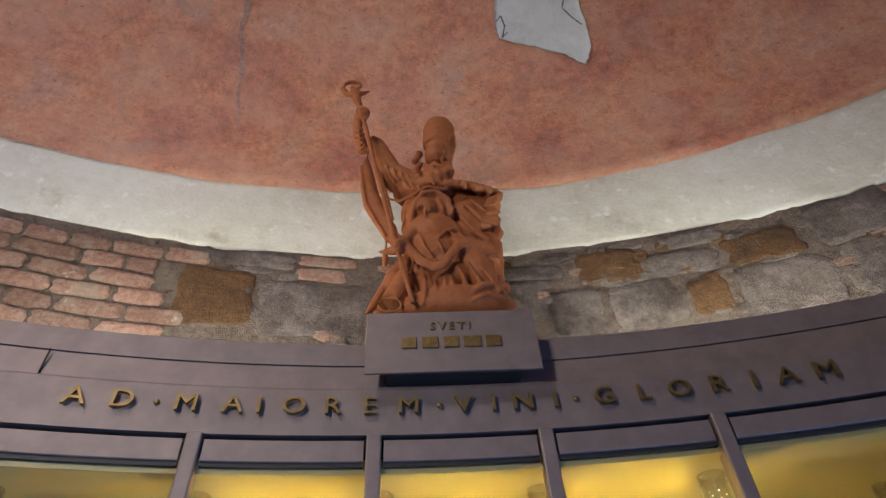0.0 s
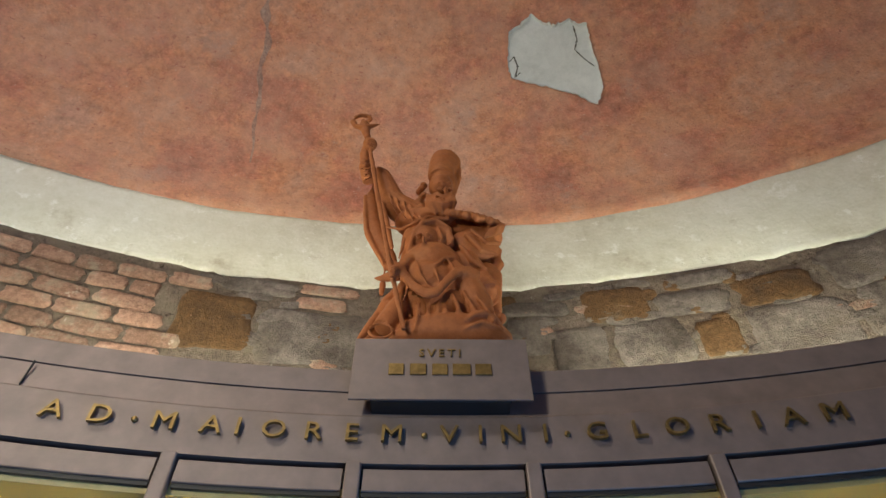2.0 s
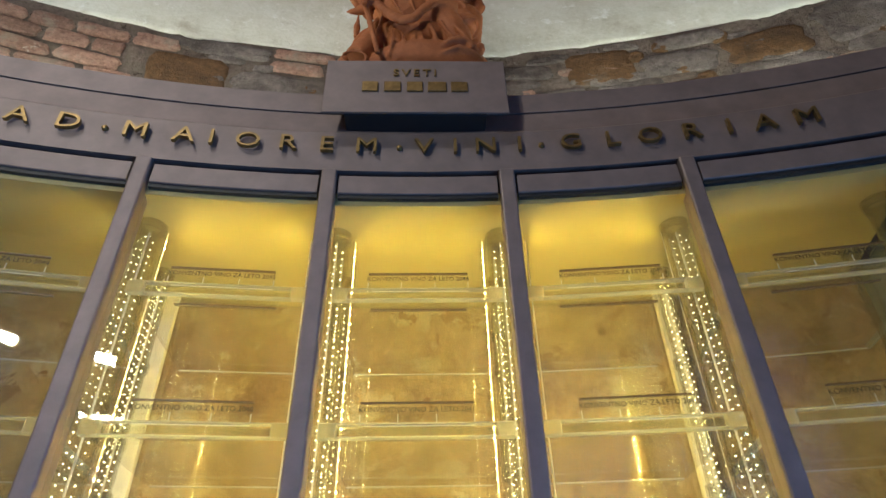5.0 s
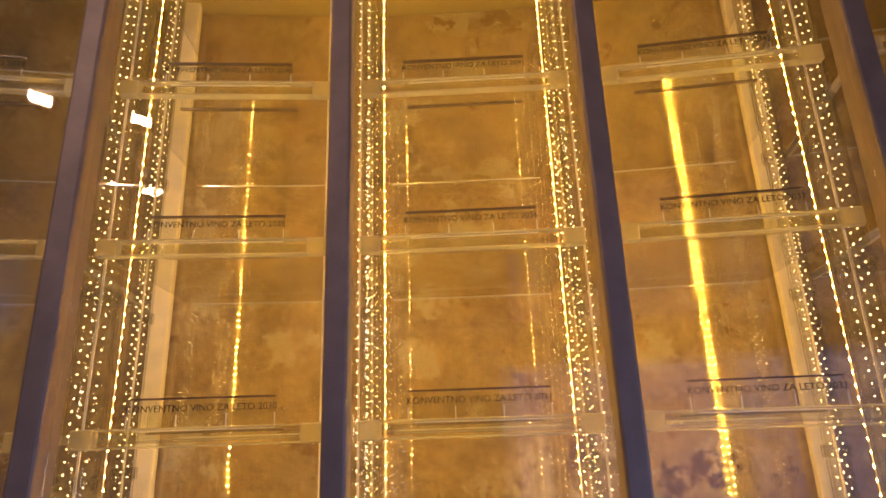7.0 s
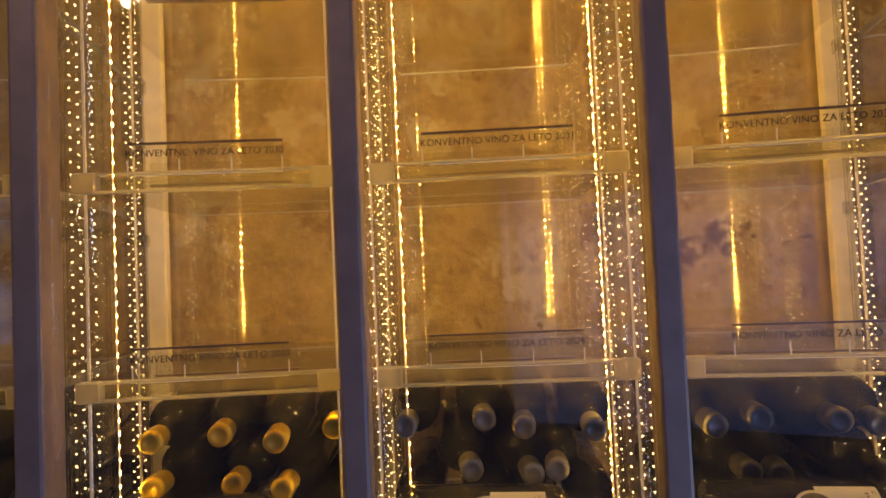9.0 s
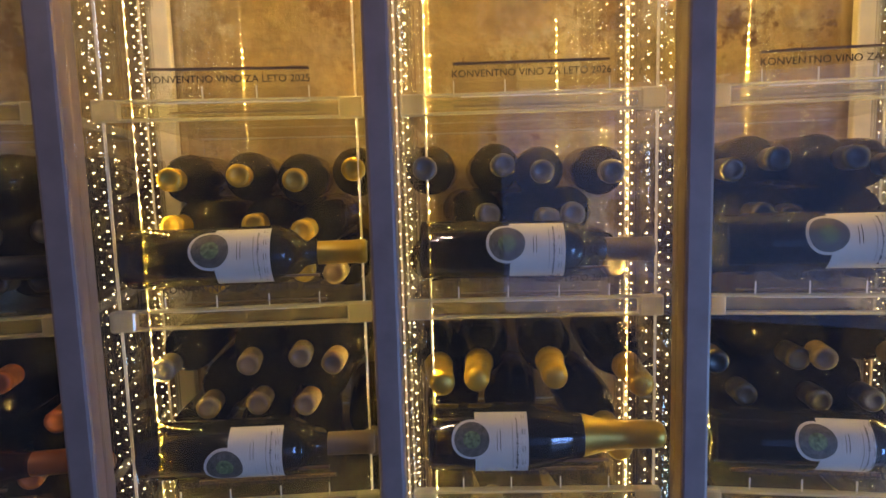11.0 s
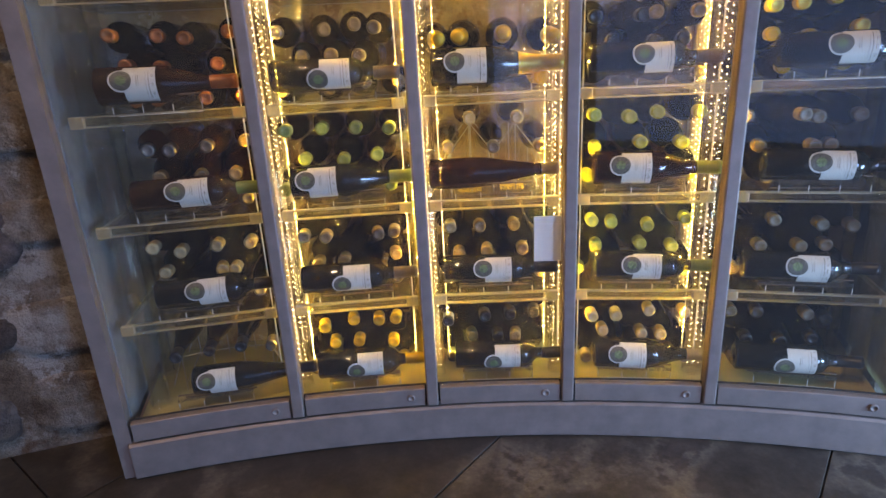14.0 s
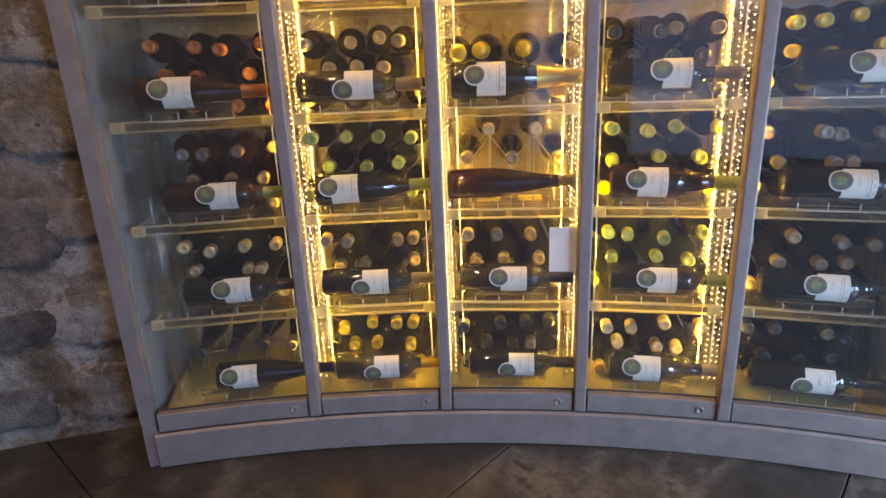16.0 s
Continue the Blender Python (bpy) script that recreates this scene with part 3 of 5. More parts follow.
def statue():
    bm = bmesh.new()
    # low mound that the figure sits on
    blob(bm, (0.030, -0.050, 0.070), (0.157, 0.085, 0.053), (0, 0, 0))
    blob(bm, (0.026, -0.085, 0.048), (0.145, 0.045, 0.037), (0, 0, 0))
    blob(bm, (-0.035, -0.050, 0.178), (0.070, 0.060, 0.063), (0, 0, 0))
    blob(bm, (0.028, -0.060, 0.160), (0.062, 0.060, 0.055), (0, 0, 0))
    # hips, trunk and chest, leaning to one side
    blob(bm, (0.015, -0.020, 0.237), (0.094, 0.090, 0.094), (0, 0, 0))
    blob(bm, (-0.023, -0.030, 0.344), (0.095, 0.085, 0.091), (0, 0, 0))
    blob(bm, (-0.037, -0.020, 0.479), (0.081, 0.068, 0.085), (0, 8, 0))
    blob(bm, (-0.032, -0.020, 0.424), (0.082, 0.060, 0.103), (0, 10, 0))
    blob(bm, (-0.091, -0.020, 0.246), (0.036, 0.050, 0.080), (0, 16, 0))
    blob(bm, (-0.125, -0.020, 0.206), (0.039, 0.040, 0.064), (0, 24, 0))
    blob(bm, (0.070, -0.010, 0.366), (0.062, 0.060, 0.070), (0, 0, 0))
    blob(bm, (0.122, -0.010, 0.259), (0.044, 0.060, 0.081), (0, 0, 0))
    blob(bm, (0.139, 0.000, 0.350), (0.040, 0.040, 0.054), (0, 0, 0))
    blob(bm, (-0.051, -0.010, 0.590), (0.093, 0.060, 0.051), (0, 6, 0))
    # raised arm: full sleeve gathered at the wrist, bare forearm, fist
    limb(bm, [(-0.044, 0.000, 0.617, 0.0499), (-0.110, -0.005, 0.659, 0.0507), (-0.156, -0.010, 0.704, 0.0461), (-0.185, -0.015, 0.797, 0.0367), (-0.203, -0.020, 0.864, 0.0253), (-0.219, -0.025, 0.890, 0.0132)])
    limb(bm, [(-0.247, -0.030, 0.806, 0.0220), (-0.265, -0.045, 0.875, 0.0215), (-0.272, -0.055, 0.939, 0.0191), (-0.260, -0.070, 0.978, 0.0202)])
    limb(bm, [(-0.282, -0.058, 0.903, 0.0028), (-0.261, -0.073, 0.869, 0.0046), (-0.245, -0.055, 0.909, 0.0028)], 8)
    limb(bm, [(-0.279, -0.058, 0.872, 0.0028), (-0.258, -0.073, 0.838, 0.0046), (-0.243, -0.055, 0.879, 0.0028)], 8)
    limb(bm, [(-0.276, -0.058, 0.841, 0.0028), (-0.255, -0.073, 0.808, 0.0045), (-0.240, -0.055, 0.850, 0.0028)], 8)
    limb(bm, [(-0.273, -0.058, 0.811, 0.0027), (-0.252, -0.073, 0.779, 0.0045), (-0.237, -0.055, 0.822, 0.0027)], 8)
    limb(bm, [(-0.270, -0.058, 0.782, 0.0027), (-0.249, -0.073, 0.750, 0.0044), (-0.235, -0.055, 0.794, 0.0027)], 8)
    # folds of the sleeve
    limb(bm, [(-0.176, -0.045, 0.754, 0.0027), (-0.153, -0.066, 0.627, 0.0042), (-0.129, -0.058, 0.568, 0.0025)], 8)
    limb(bm, [(-0.151, -0.045, 0.726, 0.0027), (-0.129, -0.066, 0.607, 0.0042), (-0.104, -0.058, 0.556, 0.0025)], 8)
    limb(bm, [(-0.126, -0.045, 0.699, 0.0026), (-0.104, -0.066, 0.588, 0.0042), (-0.079, -0.058, 0.544, 0.0025)], 8)
    limb(bm, [(-0.102, -0.045, 0.672, 0.0026), (-0.080, -0.066, 0.569, 0.0041), (-0.054, -0.058, 0.533, 0.0024)], 8)
    limb(bm, [(-0.079, -0.045, 0.647, 0.0026), (-0.057, -0.066, 0.550, 0.0041), (-0.029, -0.058, 0.521, 0.0024)], 8)
    # cape hanging from the raised arm, ending in a point low down
    limb(bm, [(-0.236, 0.010, 0.892, 0.0153), (-0.238, 0.010, 0.745, 0.0236), (-0.221, 0.010, 0.627, 0.0277), (-0.192, 0.010, 0.532, 0.0284), (-0.152, 0.005, 0.439, 0.0240), (-0.128, 0.000, 0.363, 0.0139)])
    limb(bm, [(-0.255, -0.010, 0.748, 0.0054), (-0.241, -0.015, 0.622, 0.0077), (-0.232, -0.015, 0.554, 0.0083), (-0.198, -0.012, 0.468, 0.0081), (-0.164, -0.010, 0.398, 0.0063)], 8)
    limb(bm, [(-0.212, -0.020, 0.798, 0.0073), (-0.187, -0.030, 0.661, 0.0104), (-0.162, -0.035, 0.543, 0.0099), (-0.143, -0.030, 0.447, 0.0064)], 8)
    limb(bm, [(-0.234, 0.000, 0.559, 0.0076), (-0.195, 0.000, 0.469, 0.0081), (-0.161, 0.000, 0.397, 0.0063), (-0.163, 0.005, 0.324, 0.0107), (-0.165, 0.010, 0.286, 0.0068)], 8)
    # seam of the collar over the chest
    limb(bm, [(-0.170, -0.055, 0.524, 0.0049), (-0.116, -0.075, 0.480, 0.0055), (-0.065, -0.090, 0.503, 0.0064), (-0.033, -0.085, 0.534, 0.0073), (0.032, -0.070, 0.539, 0.0065)], 8)
    limb(bm, [(-0.068, -0.050, 0.593, 0.0201), (-0.026, -0.065, 0.585, 0.0200), (0.020, -0.055, 0.574, 0.0183), (0.040, -0.045, 0.547, 0.0165)])
    # hood and breast cloth with its carved relief of brow, nose and lips
    limb(bm, [(-0.089, -0.085, 0.360, 0.0075), (-0.074, -0.095, 0.437, 0.0085), (-0.049, -0.098, 0.491, 0.0095), (-0.009, -0.090, 0.508, 0.0096), (0.027, -0.080, 0.476, 0.0111), (0.034, -0.075, 0.409, 0.0108)], 10)
    blob(bm, (-0.044, -0.078, 0.440), (0.039, 0.030, 0.045), (0, 0, 0))
    blob(bm, (0.003, -0.066, 0.456), (0.030, 0.024, 0.043), (0, 0, 0))
    blob(bm, (-0.059, -0.110, 0.412), (0.011, 0.011, 0.004), (0, -12, 0))
    blob(bm, (-0.033, -0.110, 0.415), (0.011, 0.011, 0.004), (0, 12, 0))
    blob(bm, (-0.045, -0.112, 0.392), (0.005, 0.013, 0.012), (0, 0, 0))
    blob(bm, (-0.044, -0.108, 0.369), (0.010, 0.010, 0.004), (0, 0, 0))
    limb(bm, [(-0.005, -0.095, 0.476, 0.0031), (0.008, -0.098, 0.417, 0.0054), (-0.001, -0.095, 0.367, 0.0037)], 8)
    limb(bm, [(0.023, -0.085, 0.483, 0.0032), (0.039, -0.085, 0.427, 0.0062), (0.026, -0.085, 0.379, 0.0038)], 8)
    # apron: a broad cloth over the lap, pulled towards the lower hand, its hem scalloped and tasselled
    blob(bm, (-0.023, -0.060, 0.333), (0.088, 0.058, 0.067), (0, 8, 0))
    blob(bm, (-0.026, -0.078, 0.265), (0.075, 0.048, 0.052), (0, 14, 0))
    hem = ((-0.125, -0.115, 0.276), (-0.098, -0.122, 0.228), (-0.065, -0.128, 0.175), (-0.030, -0.130, 0.147), (-0.001, -0.130, 0.157), (0.021, -0.126, 0.200), (0.047, -0.118, 0.242), (0.077, -0.108, 0.260), (0.105, -0.095, 0.252))
    limb(bm, [(x, y - 0.010, z, 0.0105) for x, y, z in hem], 8)
    for (x0, y0, z0), (x1, y1, z1) in zip(hem, hem[1:]):
        for q in range(4):
            u = (q + 0.5) / 4
            blob(bm, (x0 + (x1 - x0) * u, y0 + (y1 - y0) * u - 0.014, z0 + (z1 - z0) * u - 0.012), (0.0060, 0.008, 0.014), (0, 18 * math.sin(q * 3.0), 0))
    limb(bm, [(-0.105, -0.118, 0.300, 0.0029), (-0.088, -0.128, 0.236, 0.0049), (-0.055, -0.130, 0.195, 0.0027)], 8)
    limb(bm, [(-0.066, -0.118, 0.301, 0.0029), (-0.049, -0.128, 0.227, 0.0048), (-0.024, -0.130, 0.176, 0.0027)], 8)
    limb(bm, [(-0.022, -0.118, 0.290, 0.0029), (-0.006, -0.128, 0.227, 0.0048), (0.003, -0.130, 0.186, 0.0027)], 8)
    limb(bm, [(0.021, -0.118, 0.302, 0.0029), (0.034, -0.128, 0.264, 0.0049), (0.041, -0.130, 0.236, 0.0028)], 8)
    limb(bm, [(-0.036, -0.122, 0.267, 0.0035), (-0.011, -0.126, 0.266, 0.0056), (0.013, -0.120, 0.299, 0.0065), (0.043, -0.105, 0.326, 0.0044)], 8)
    limb(bm, [(-0.101, -0.088, 0.427, 0.0039), (-0.105, -0.100, 0.366, 0.0052), (-0.113, -0.106, 0.314, 0.0029)], 8)
    limb(bm, [(-0.080, -0.088, 0.380, 0.0038), (-0.087, -0.100, 0.332, 0.0051), (-0.094, -0.106, 0.297, 0.0029)], 8)
    limb(bm, [(0.029, -0.088, 0.382, 0.0038), (0.040, -0.100, 0.322, 0.0051), (0.064, -0.106, 0.281, 0.0029)], 8)
    limb(bm, [(0.011, -0.088, 0.364, 0.0037), (0.018, -0.100, 0.322, 0.0051), (0.035, -0.106, 0.285, 0.0029)], 8)
    limb(bm, [(-0.023, -0.088, 0.369, 0.0038), (-0.026, -0.100, 0.322, 0.0051), (-0.044, -0.106, 0.293, 0.0029)], 8)
    # thigh and shin under the robe, sweeping down to one side
    limb(bm, [(0.015, -0.055, 0.317, 0.0461), (0.064, -0.075, 0.243, 0.0470), (0.096, -0.075, 0.165, 0.0453), (0.120, -0.065, 0.101, 0.0320), (0.152, -0.060, 0.075, 0.0172)])
    limb(bm, [(-0.048, -0.085, 0.173, 0.0205), (-0.043, -0.090, 0.112, 0.0239), (-0.039, -0.085, 0.056, 0.0258)])
    limb(bm, [(-0.000, -0.085, 0.173, 0.0301), (0.007, -0.090, 0.113, 0.0332), (0.013, -0.085, 0.056, 0.0336)])
    limb(bm, [(-0.054, -0.118, 0.140, 0.0027), (-0.052, -0.128, 0.077, 0.0051), (-0.060, -0.122, 0.035, 0.0038)], 8)
    limb(bm, [(-0.031, -0.118, 0.137, 0.0027), (-0.027, -0.128, 0.077, 0.0051), (-0.030, -0.122, 0.036, 0.0038)], 8)
    limb(bm, [(-0.008, -0.118, 0.133, 0.0026), (-0.003, -0.128, 0.077, 0.0051), (0.000, -0.122, 0.036, 0.0038)], 8)
    limb(bm, [(0.014, -0.118, 0.130, 0.0026), (0.021, -0.128, 0.077, 0.0051), (0.031, -0.122, 0.036, 0.0038)], 8)
    limb(bm, [(0.047, -0.125, 0.055, 0.0025), (0.076, -0.135, 0.070, 0.0057), (0.116, -0.120, 0.095, 0.0052), (0.152, -0.095, 0.099, 0.0026)], 8)
    limb(bm, [(0.056, -0.125, 0.067, 0.0026), (0.085, -0.135, 0.077, 0.0057), (0.124, -0.120, 0.091, 0.0052), (0.155, -0.095, 0.087, 0.0026)], 8)
    limb(bm, [(0.066, -0.125, 0.079, 0.0026), (0.094, -0.135, 0.084, 0.0058), (0.132, -0.120, 0.088, 0.0052), (0.158, -0.095, 0.074, 0.0026)], 8)
    limb(bm, [(0.075, -0.125, 0.091, 0.0026), (0.104, -0.135, 0.091, 0.0058), (0.139, -0.120, 0.084, 0.0052), (0.161, -0.095, 0.062, 0.0026)], 8)
    limb(bm, [(0.062, -0.128, 0.040, 0.0031), (0.101, -0.132, 0.057, 0.0070), (0.140, -0.115, 0.052, 0.0083), (0.174, -0.085, 0.049, 0.0045)], 8)
    blob(bm, (0.158, -0.085, 0.112), (0.013, 0.020, 0.009), (0, 20, 0))
    # rolled cloth at the far side, open at its end
    limb(bm, [(0.107, -0.020, 0.356, 0.0230), (0.126, -0.040, 0.302, 0.0253), (0.139, -0.060, 0.239, 0.0243)])
    limb(bm, [(0.161, -0.072, 0.219, 0.0049), (0.156, -0.072, 0.196, 0.0049), (0.147, -0.072, 0.178, 0.0048), (0.134, -0.072, 0.172, 0.0048), (0.123, -0.072, 0.178, 0.0048), (0.115, -0.072, 0.195, 0.0049), (0.113, -0.072, 0.219, 0.0049), (0.118, -0.072, 0.243, 0.0050), (0.128, -0.072, 0.261, 0.0050), (0.140, -0.072, 0.268, 0.0051), (0.152, -0.072, 0.262, 0.0050), (0.160, -0.072, 0.244, 0.0050), (0.161, -0.072, 0.219, 0.0049)], 8)
    limb(bm, [(0.166, -0.010, 0.414, 0.0142), (0.168, -0.010, 0.356, 0.0169), (0.149, -0.020, 0.239, 0.0247), (0.148, -0.030, 0.170, 0.0210)])
    # spread robe at the near side: a long cone down to the ledge, its end rolled open
    limb(bm, [(-0.079, -0.060, 0.237, 0.0243), (-0.106, -0.075, 0.153, 0.0300), (-0.137, -0.085, 0.076, 0.0300)])
    limb(bm, [(-0.112, -0.108, 0.047, 0.0044), (-0.115, -0.108, 0.036, 0.0044), (-0.125, -0.108, 0.028, 0.0044), (-0.139, -0.108, 0.025, 0.0044), (-0.154, -0.108, 0.027, 0.0044), (-0.165, -0.108, 0.035, 0.0044), (-0.170, -0.108, 0.047, 0.0044), (-0.167, -0.108, 0.058, 0.0045), (-0.157, -0.108, 0.067, 0.0045), (-0.143, -0.108, 0.070, 0.0045), (-0.128, -0.108, 0.067, 0.0045), (-0.117, -0.108, 0.059, 0.0045), (-0.112, -0.108, 0.047, 0.0044)], 8)
    limb(bm, [(-0.122, -0.020, 0.277, 0.0103), (-0.161, -0.030, 0.176, 0.0126), (-0.191, -0.040, 0.098, 0.0107), (-0.204, -0.040, 0.078, 0.0053)])
    limb(bm, [(-0.107, -0.010, 0.266, 0.0221), (-0.148, -0.010, 0.176, 0.0240), (-0.177, -0.010, 0.106, 0.0205)])
    # staff, crook with its curled head, and the fist round it
    limb(bm, [(-0.249, -0.100, 0.919, 0.0084), (-0.187, -0.120, 0.565, 0.0077), (-0.135, -0.140, 0.275, 0.0070), (-0.084, -0.135, 0.029, 0.0065)], 10)
    blob(bm, (-0.252, -0.085, 0.962), (0.026, 0.026, 0.023), (0, 0, 0))
    blob(bm, (-0.246, -0.112, 0.947), (0.019, 0.010, 0.005), (0, 10, 0))
    blob(bm, (-0.244, -0.112, 0.927), (0.019, 0.010, 0.005), (0, 10, 0))
    blob(bm, (-0.242, -0.112, 0.907), (0.019, 0.010, 0.005), (0, 10, 0))
    blob(bm, (-0.241, -0.112, 0.888), (0.018, 0.010, 0.005), (0, 10, 0))
    limb(bm, [(-0.267, -0.080, 1.018, 0.0117), (-0.278, -0.075, 1.066, 0.0149), (-0.287, -0.070, 1.115, 0.0202), (-0.290, -0.070, 1.132, 0.0223)])
    limb(bm, [(-0.325, -0.070, 1.141, 0.0081), (-0.338, -0.066, 1.175, 0.0082), (-0.333, -0.062, 1.207, 0.0083), (-0.316, -0.058, 1.229, 0.0084), (-0.296, -0.054, 1.237, 0.0084), (-0.280, -0.050, 1.233, 0.0084), (-0.275, -0.046, 1.224, 0.0084), (-0.281, -0.042, 1.216, 0.0084), (-0.292, -0.038, 1.216, 0.0084), (-0.303, -0.034, 1.224, 0.0085), (-0.310, -0.030, 1.239, 0.0085)], 8)
    limb(bm, [(-0.341, -0.070, 1.160, 0.0092), (-0.323, -0.075, 1.113, 0.0111), (-0.285, -0.080, 1.091, 0.0120), (-0.255, -0.075, 1.117, 0.0081), (-0.229, -0.070, 1.141, 0.0020)], 8)
    # lower hand on the staff, with the pointed end of its cuff
    limb(bm, [(-0.061, -0.070, 0.355, 0.0255), (-0.091, -0.100, 0.299, 0.0202), (-0.109, -0.120, 0.250, 0.0168)])
    blob(bm, (-0.116, -0.135, 0.226), (0.017, 0.022, 0.017), (0, 0, 0))
    limb(bm, [(0.033, -0.118, 0.169, 0.0040), (0.048, -0.126, 0.106, 0.0072), (0.057, -0.122, 0.049, 0.0044)], 8)
    limb(bm, [(0.060, -0.118, 0.179, 0.0041), (0.084, -0.126, 0.107, 0.0072), (0.095, -0.122, 0.067, 0.0045)], 8)
    limb(bm, [(-0.000, -0.118, 0.141, 0.0040), (-0.005, -0.126, 0.079, 0.0071), (-0.013, -0.122, 0.032, 0.0044)], 8)
    limb(bm, [(0.094, -0.118, 0.161, 0.0040), (0.120, -0.126, 0.098, 0.0071), (0.134, -0.122, 0.067, 0.0045)], 8)
    blob(bm, (-0.121, -0.155, 0.221), (0.010, 0.008, 0.003), (0, -14, 0))
    blob(bm, (-0.120, -0.155, 0.210), (0.010, 0.008, 0.003), (0, -14, 0))
    blob(bm, (-0.119, -0.155, 0.199), (0.010, 0.008, 0.003), (0, -14, 0))
    blob(bm, (-0.119, -0.155, 0.188), (0.010, 0.008, 0.003), (0, -14, 0))
    limb(bm, [(-0.109, -0.110, 0.245, 0.0183), (-0.141, -0.100, 0.243, 0.0127), (-0.163, -0.095, 0.245, 0.0071), (-0.179, -0.090, 0.252, 0.0014)], 8)
    limb(bm, [(-0.102, -0.125, 0.240, 0.0070), (-0.080, -0.130, 0.185, 0.0061), (-0.090, -0.120, 0.138, 0.0040)], 8)
    # bearded head turned aside under a tall flared mitre with hanging lappets
    blob(bm, (0.004, -0.055, 0.738), (0.041, 0.043, 0.050), (-10, 8, 0))
    blob(bm, (0.015, -0.040, 0.788), (0.047, 0.040, 0.054), (0, 0, 0))
    blob(bm, (0.019, -0.094, 0.666), (0.006, 0.011, 0.017), (0, 8, 0))
    blob(bm, (0.004, -0.090, 0.709), (0.014, 0.008, 0.004), (0, -8, 0))
    blob(bm, (0.033, -0.086, 0.716), (0.010, 0.007, 0.004), (0, 14, 0))
    blob(bm, (0.002, -0.086, 0.680), (0.011, 0.008, 0.009), (0, 0, 0))
    blob(bm, (0.035, -0.080, 0.686), (0.008, 0.008, 0.009), (0, 0, 0))
    blob(bm, (0.017, -0.088, 0.639), (0.013, 0.008, 0.004), (0, 0, 0))
    limb(bm, [(-0.039, -0.070, 0.674, 0.0069), (-0.038, -0.085, 0.598, 0.0091), (-0.019, -0.075, 0.574, 0.0049)], 8)
    limb(bm, [(-0.030, -0.076, 0.657, 0.0068), (-0.026, -0.090, 0.595, 0.0091), (-0.021, -0.075, 0.564, 0.0049)], 8)
    limb(bm, [(-0.022, -0.081, 0.654, 0.0068), (-0.024, -0.094, 0.596, 0.0091), (-0.011, -0.075, 0.553, 0.0049)], 8)
    limb(bm, [(-0.013, -0.086, 0.658, 0.0068), (-0.014, -0.098, 0.595, 0.0091), (-0.002, -0.075, 0.575, 0.0050)], 8)
    limb(bm, [(-0.005, -0.089, 0.656, 0.0068), (-0.001, -0.100, 0.590, 0.0091), (-0.004, -0.075, 0.564, 0.0049)], 8)
    limb(bm, [(0.004, -0.090, 0.645, 0.0068), (0.002, -0.101, 0.582, 0.0090), (0.011, -0.075, 0.553, 0.0049)], 8)
    limb(bm, [(0.012, -0.089, 0.639, 0.0067), (0.010, -0.101, 0.578, 0.0090), (0.012, -0.075, 0.575, 0.0050)], 8)
    limb(bm, [(0.021, -0.087, 0.648, 0.0068), (0.023, -0.099, 0.582, 0.0090), (0.017, -0.075, 0.564, 0.0049)], 8)
    limb(bm, [(0.029, -0.084, 0.663, 0.0068), (0.027, -0.096, 0.592, 0.0091), (0.030, -0.075, 0.553, 0.0049)], 8)
    limb(bm, [(0.038, -0.079, 0.670, 0.0069), (0.034, -0.092, 0.603, 0.0091), (0.028, -0.075, 0.575, 0.0050)], 8)
    limb(bm, [(0.047, -0.073, 0.668, 0.0069), (0.048, -0.087, 0.610, 0.0092), (0.040, -0.075, 0.565, 0.0049)], 8)
    blob(bm, (-0.054, -0.035, 0.775), (0.013, 0.015, 0.012), (0, 0, 0))
    blob(bm, (-0.061, -0.047, 0.739), (0.012, 0.015, 0.012), (20, 0, 0))
    blob(bm, (-0.069, -0.035, 0.737), (0.012, 0.015, 0.012), (40, 0, 0))
    blob(bm, (-0.052, -0.047, 0.702), (0.012, 0.015, 0.011), (60, 0, 0))
    blob(bm, (-0.060, -0.035, 0.701), (0.012, 0.015, 0.011), (80, 0, 0))
    blob(bm, (-0.067, -0.047, 0.666), (0.012, 0.015, 0.011), (100, 0, 0))
    blob(bm, (-0.051, -0.035, 0.665), (0.012, 0.015, 0.011), (120, 0, 0))
    blob(bm, (-0.058, -0.047, 0.631), (0.012, 0.015, 0.011), (140, 0, 0))
    limb(bm, [(0.004, -0.044, 0.808, 0.0420), (0.004, -0.044, 0.821, 0.0459), (0.006, -0.042, 0.841, 0.0463), (0.011, -0.036, 0.874, 0.0497), (0.017, -0.028, 0.911, 0.0544), (0.022, -0.022, 0.939, 0.0569)], 28)
    limb(bm, [(-0.038, -0.076, 0.785, 0.0036), (0.004, -0.092, 0.739, 0.0044), (0.043, -0.076, 0.790, 0.0036)], 8)
    limb(bm, [(0.061, -0.020, 0.904, 0.0191), (0.060, -0.020, 0.844, 0.0187), (0.050, -0.020, 0.783, 0.0146), (0.042, -0.020, 0.731, 0.0107)], 8)
    # other arm holding an open book heaped with grapes, its long fingers over the edge
    limb(bm, [(0.038, 0.000, 0.618, 0.0396), (0.076, 0.000, 0.564, 0.0439), (0.114, -0.005, 0.480, 0.0439), (0.143, -0.010, 0.426, 0.0286)])
    blob(bm, (0.113, -0.020, 0.475), (0.071, 0.052, 0.069), (0, 30, 0))
    blob(bm, (0.155, -0.025, 0.508), (0.041, 0.050, 0.046), (0, 24, 0))
    blob(bm, (0.072, -0.020, 0.462), (0.040, 0.050, 0.056), (0, 0, 0))
